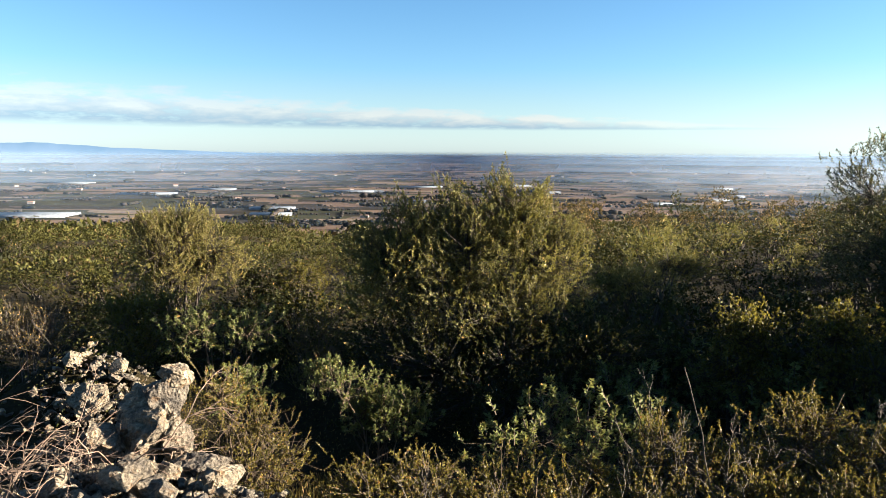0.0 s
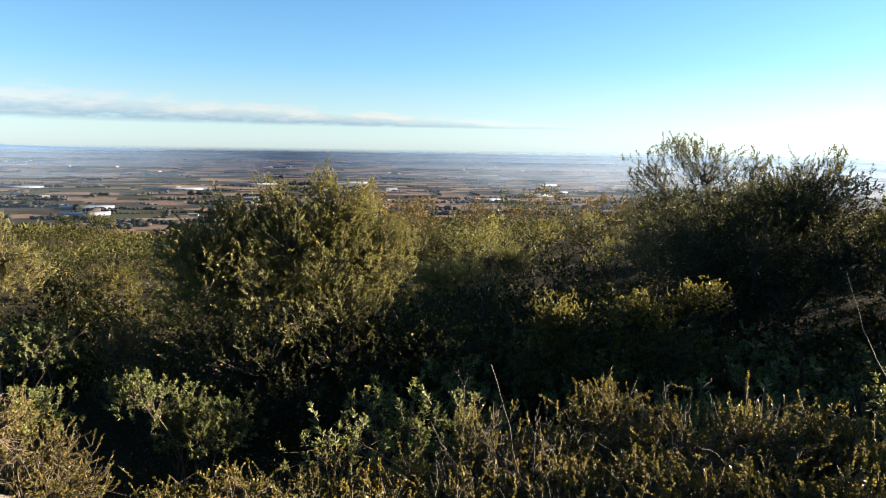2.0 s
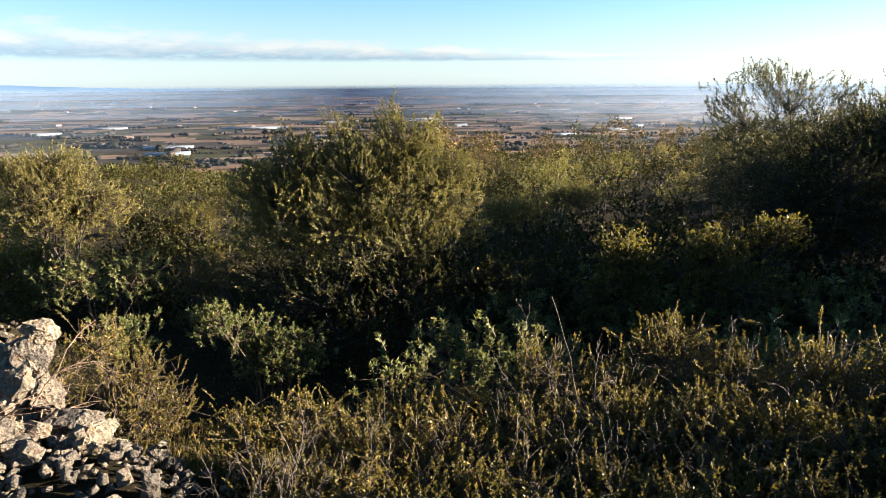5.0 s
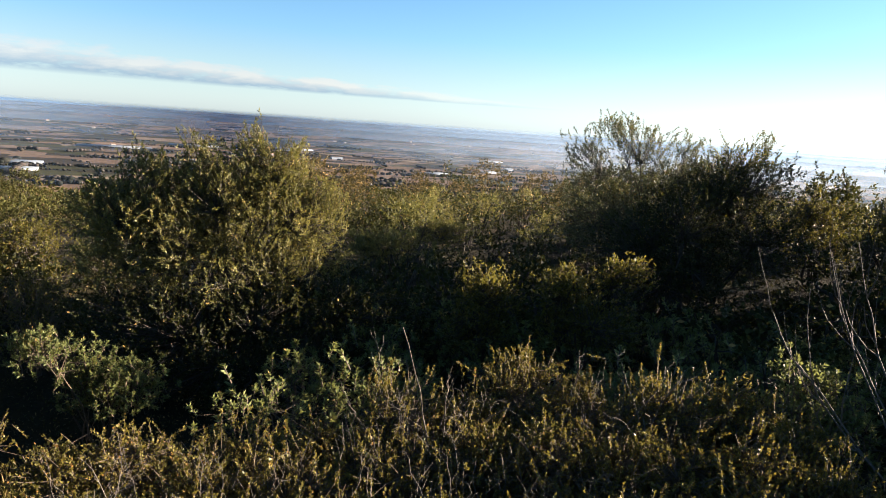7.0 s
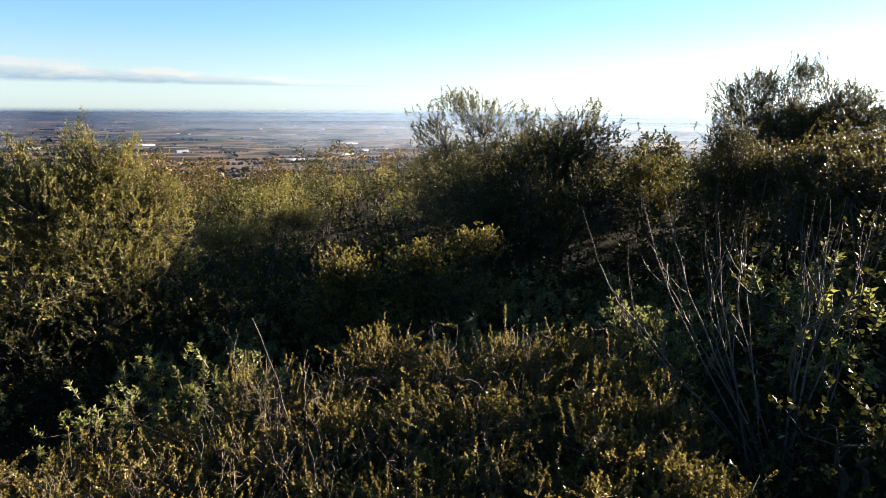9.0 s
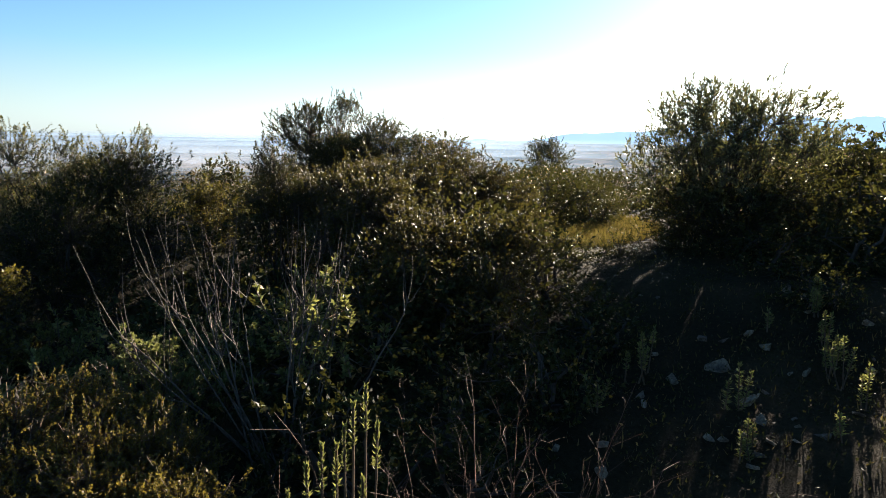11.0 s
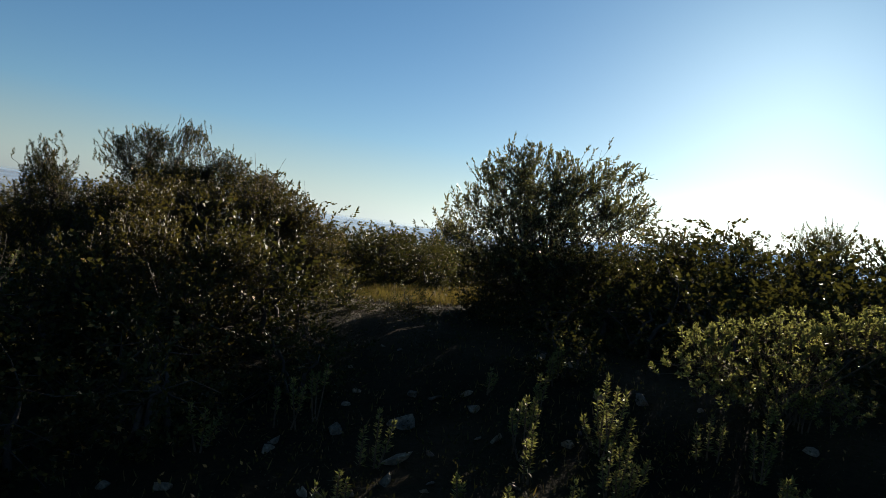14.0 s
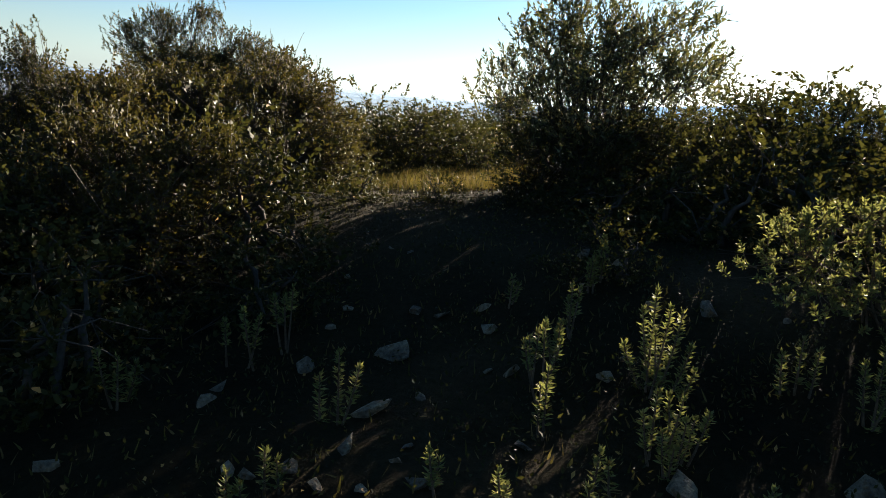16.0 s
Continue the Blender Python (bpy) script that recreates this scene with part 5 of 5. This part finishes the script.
# ---- scrub of the farther slopes ----
def far_scrub(name, label, n, near, far, m, leaf, seed, west):
    """Bushes of the open slopes, as domes of small leaves."""
    r = np.random.default_rng(seed)
    az, q = np.radians(r.uniform(-52, west, n)), np.exp(r.uniform(math.log(near), math.log(far), n))
    x, y = 0.5 + q * np.sin(az), 0.5 + q * np.cos(az)
    c = np.stack((x, y, ground(x, y)), -1)
    size = r.uniform(0.4, 1.0, n) ** 1.3 * (0.5 + np.minimum(q, 60) / 110 + q / 260)
    i = np.repeat(np.arange(n), m)
    d = unit(r.normal(size=(n * m, 3)))
    d[:, 2] = np.abs(d[:, 2])
    at = c[i] + d * (size[i] * r.uniform(0.55, 1.0, n * m) ** 0.6)[:, None] * (1.25, 1.25, 0.75)
    v, f = blades(at, unit(d + r.normal(size=d.shape) * 0.9 + (0, 0, 0.4)), leaf * size[i] * r.uniform(0.6, 1.3, n * m), leaf * 0.62 * size[i], r)
    tagged(part(name, mesh_from(name, v, f), LEAF_SLOPE), label, "scrub", kind="stuff")


far_scrub("slope_scrub", "dense olive-green scrub over the sunny slope", 760, 15, 62, 130, 0.14, 76, 14)
far_scrub("far_scrub", "olive-green and brown scrub covering the lower slopes", 2000, 45, 420, 34, 0.44, 77, 70)


# ---- the plain: hedges, woods, buildings, hills, haze sheets ----
def lump(seed):
    bm = bmesh.new()
    bmesh.ops.create_icosphere(bm, subdivisions=1, radius=1.0)
    r = random.Random(seed)
    for v in bm.verts:
        v.co *= r.uniform(0.65, 1.15)
    bm.verts.index_update()
    out = np.array([v.co for v in bm.verts]), np.array([[v.index for v in f.verts] for f in bm.faces])
    bm.free()
    return out


def hedges():
    r = np.random.default_rng(90)
    lumps = [lump(s) for s in range(6)]
    small = np.array([[0, 0, -0.8], [0.9, 0.2, 0], [0.1, 0.95, 0.1], [-0.9, 0.1, -0.1], [0, -0.9, 0.1], [0.1, 0, 0.95]]), np.array([[0, 2, 1], [0, 3, 2], [0, 4, 3], [0, 1, 4], [5, 1, 2], [5, 2, 3], [5, 3, 4], [5, 4, 1]])
    pts, size = [], []
    for _ in range(1000):
        az, q = radians(r.uniform(-45, 68)), 720 * math.exp(r.uniform(0, 1.84))
        x, y = q * math.sin(az), q * math.cos(az)
        turn = radians(-8 + (90 if r.uniform() < 0.25 else 0) + r.normal() * 16)
        n = int(r.integers(6, 24))
        gap = r.uniform(3.2, 5.5)
        tall = r.uniform(2.4, 6.0) * (1.5 if r.uniform() < 0.12 else 1)
        for j in range(n):
            if r.uniform() < 0.15:
                continue
            pts.append((x + math.cos(turn) * j * gap + r.normal(), y + math.sin(turn) * j * gap + r.normal()))
            size.append(tall * r.uniform(0.6, 1.2))
    vs, fs, at = [], [], 0
    for (x, y), s in zip(pts, size):
        v, f = lumps[r.integers(0, 6)] if math.hypot(x, y) < 1300 else small
        vs.append(v * (s * 0.95, s * 0.95, s * 0.7) + (x, y, gz(x, y) + s * 0.55))
        fs.append(f + at)
        at += len(v)
    tagged(part("far_trees", mesh_from("far_trees", np.concatenate(vs), np.concatenate(fs)), HEDGE), "dark hedgerows and groves between the fields of the plain", "trees", kind="stuff")


hedges()


def box(bm, x0, y0, z0, x1, y1, z1):
    vs = [bm.verts.new((x, y, z)) for z in (z0, z1) for x, y in ((x0, y0), (x1, y0), (x1, y1), (x0, y1))]
    for f in ((3, 2, 1, 0), (4, 5, 6, 7), (0, 1, 5, 4), (1, 2, 6, 5), (2, 3, 7, 6), (3, 0, 4, 7)):
        bm.faces.new([vs[i] for i in f])


def bm_mesh(name, bm):
    me = bpy.data.meshes.new(name)
    bm.normal_update()
    bm.to_mesh(me)
    bm.free()
    return me


def far_house(name, label, w, d, h, x, y, turn, wall=WALL, roof=TILE, group=""):
    top = new(name)
    top.matrix_world = pose(x, y, gz(x, y) - 0.3, 0, 0, turn)
    bm = bmesh.new()
    box(bm, -w / 2, -d / 2, 0, w / 2, d / 2, h)
    part("wall", bm_mesh("wall", bm), wall, top)
    bm = bmesh.new()
    e, rise = 0.4, d * 0.2
    pts = [(-w / 2 - e, -d / 2 - e, h), (w / 2 + e, -d / 2 - e, h), (w / 2 + e, d / 2 + e, h), (-w / 2 - e, d / 2 + e, h), (-w / 2 - e, 0, h + rise), (w / 2 + e, 0, h + rise)]
    vs = [bm.verts.new(p) for p in pts]
    for f in ((0, 1, 5, 4), (2, 3, 4, 5), (1, 2, 5), (3, 0, 4), (3, 2, 1, 0)):
        bm.faces.new([vs[i] for i in f])
    part("roof", bm_mesh("roof", bm), roof, top)
    return tagged(top, label, "building", group)


def greenhouse(x, y, w, d, turn, bays):
    """A block of low film tunnels side by side."""
    top = new("greenhouse")
    top.matrix_world = pose(x, y, gz(x, y) - 0.2, 0, 0, turn)
    t = np.linspace(0, np.pi, 7)
    for i in range(bays):
        c = -d / 2 + (i + 0.5) * d / bays
        prof = np.stack((np.zeros(7), c - np.cos(t) * d / bays / 2, 2.2 + np.sin(t) * 1.6), -1)
        prof = np.concatenate(([[0, c - d / bays / 2, 0]], prof, [[0, c + d / bays / 2, 0]]))
        v = np.concatenate((prof + (-w / 2, 0, 0), prof + (w / 2, 0, 0)))
        j = np.arange(8)
        caps = mesh_from("tunnel", v, [np.stack((j, j + 9, j + 10, j + 1), -1), np.array([[0, 1, 7], [7, 8, 0], [9, 16, 10], [16, 9, 17]]), np.array([[1, 2, 6, 7], [2, 3, 5, 6], [10, 16, 15, 11], [11, 15, 14, 12]])])
        part("tunnel", caps, POLY, top)
    tagged(top, "block of white film greenhouses on the plain", "greenhouse", "greenhouses")


for x, y, w, d, turn, bays in ((-640, 960, 130, 60, 8, 6), (-300, 1010, 60, 26, 12, 4), (-330, 1120, 70, 30, 5, 4), (-720, 1500, 120, 40, 10, 4), (-650, 1700, 110, 35, -4, 4), (-300, 1650, 130, 40, 6, 4),
                               (330, 1300, 60, 30, 20, 4), (470, 1420, 70, 30, 24, 4), (-150, 1900, 120, 30, 8, 3), (100, 2000, 110, 40, 12, 3), (640, 1900, 90, 40, 30, 3), (-1200, 2000, 150, 50, 0, 4)):
    greenhouse(x, y, w, d, turn, bays)
rb = random.Random(55)
for i in range(110):
    az = radians(rb.uniform(-44, 66))
    q = rb.choice((rb.uniform(900, 2200), rb.uniform(2600, 3400), rb.uniform(2900, 3300)))
    big = rb.random() < 0.2
    far_house("farmhouse" if not big else "farm_shed", "pale rendered farmhouse with clay-tile roof far on the plain" if not big else "long pale farm shed far on the plain",
              rb.uniform(7, 13) * (2.4 if big else 1), rb.uniform(5, 8) * (1.6 if big else 1), rb.uniform(3, 4.5), q * math.sin(az), q * math.cos(az), rb.uniform(-20, 40), WALL if not big else POLY, TILE if not big else POLY,
              "buildings of the plain")


def hill_range(name, label, peaks, r, seed, mat):
    """A far ridge line: peaks are (azimuth, height over the horizon's plain)."""
    az = np.linspace(peaks[0][0], peaks[-1][0], 160)
    h = np.interp(az, [p[0] for p in peaks], [p[1] for p in peaks])
    h = h * (1 + 0.04 * np.sin(az * 1.9 + seed) + 0.02 * np.sin(az * 5.3 + seed))
    t = np.radians(az)
    x, y = r * np.sin(t), r * np.cos(t)
    n = len(az)
    v = np.concatenate((np.stack((x, y, np.full(n, -40.0)), -1), np.stack((x * 1.02, y * 1.02, np.maximum(h, -30)), -1), np.stack((x * 1.04, y * 1.04, np.full(n, -40.0)), -1)))
    j = np.arange(n - 1)
    f = np.concatenate([np.stack((j + o, j + o + 1, j + o + n + 1, j + o + n), -1) for o in (0, n)])
    tagged(part(name, mesh_from(name, v, f, True), mat), label, "hills", kind="structure")


# ridges that glow blue, the haze before them put into their colour
hill_range("backdrop", "low hills along the horizon with blue haze painted as a glow", ((-52, 40), (-40, 62), (-36, 56), (-32, 56), (-28, 32), (-20, 8), (-12, -6), (-8, -30)), 4650, 1, RANGE_NORTH)
hill_range("backdrop", "hills on the horizon with pale blue haze painted as a glow", ((57, -30), (60, -4), (61.5, 10), (63, -4), (66, 4), (68, 45), (74, 70), (80, 130), (84, 185), (87, 150), (90, 168), (96, 120), (110, 60), (125, -30)), 4650, 2, RANGE_EAST)
# bluish sheets added for aerial haze, denser with distance
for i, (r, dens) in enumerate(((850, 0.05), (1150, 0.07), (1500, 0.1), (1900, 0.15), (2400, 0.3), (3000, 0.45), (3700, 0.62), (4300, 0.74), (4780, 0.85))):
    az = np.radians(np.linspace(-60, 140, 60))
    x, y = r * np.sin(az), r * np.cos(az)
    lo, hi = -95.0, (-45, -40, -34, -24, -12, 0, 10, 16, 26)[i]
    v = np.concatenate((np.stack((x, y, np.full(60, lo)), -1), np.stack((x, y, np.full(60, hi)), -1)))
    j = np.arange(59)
    ob = part("haze_sheet", mesh_from("haze_sheet", v, np.stack((j, j + 1, j + 61, j + 60), -1)), haze_sheet_material("mist", dens, hi - 30 - i * 2, hi, (0.26, 0.37, 0.51), r))
    tagged(ob, "see-through bluish sheet added for distance haze over the plain", "mist", kind="stuff")
for i, (az0, az1, r, lo, hi) in enumerate(((10, 27, 1450, -78, -22), (20, 44, 1600, -80, -12), (36, 52, 1500, -80, -20))):
    t = np.radians(np.linspace(az0, az1, 40))
    x, y = r * np.sin(t), r * np.cos(t)
    v = np.concatenate((np.stack((x, y, np.full(40, lo)), -1), np.stack((x, y, np.full(40, hi)), -1)))
    j = np.arange(39)
    tagged(part("smoke_drift", mesh_from("smoke_drift", v, np.stack((j, j + 1, j + 41, j + 40), -1)), smoke_material()), "pale smoke drifting low over the plain", "smoke", kind="stuff")
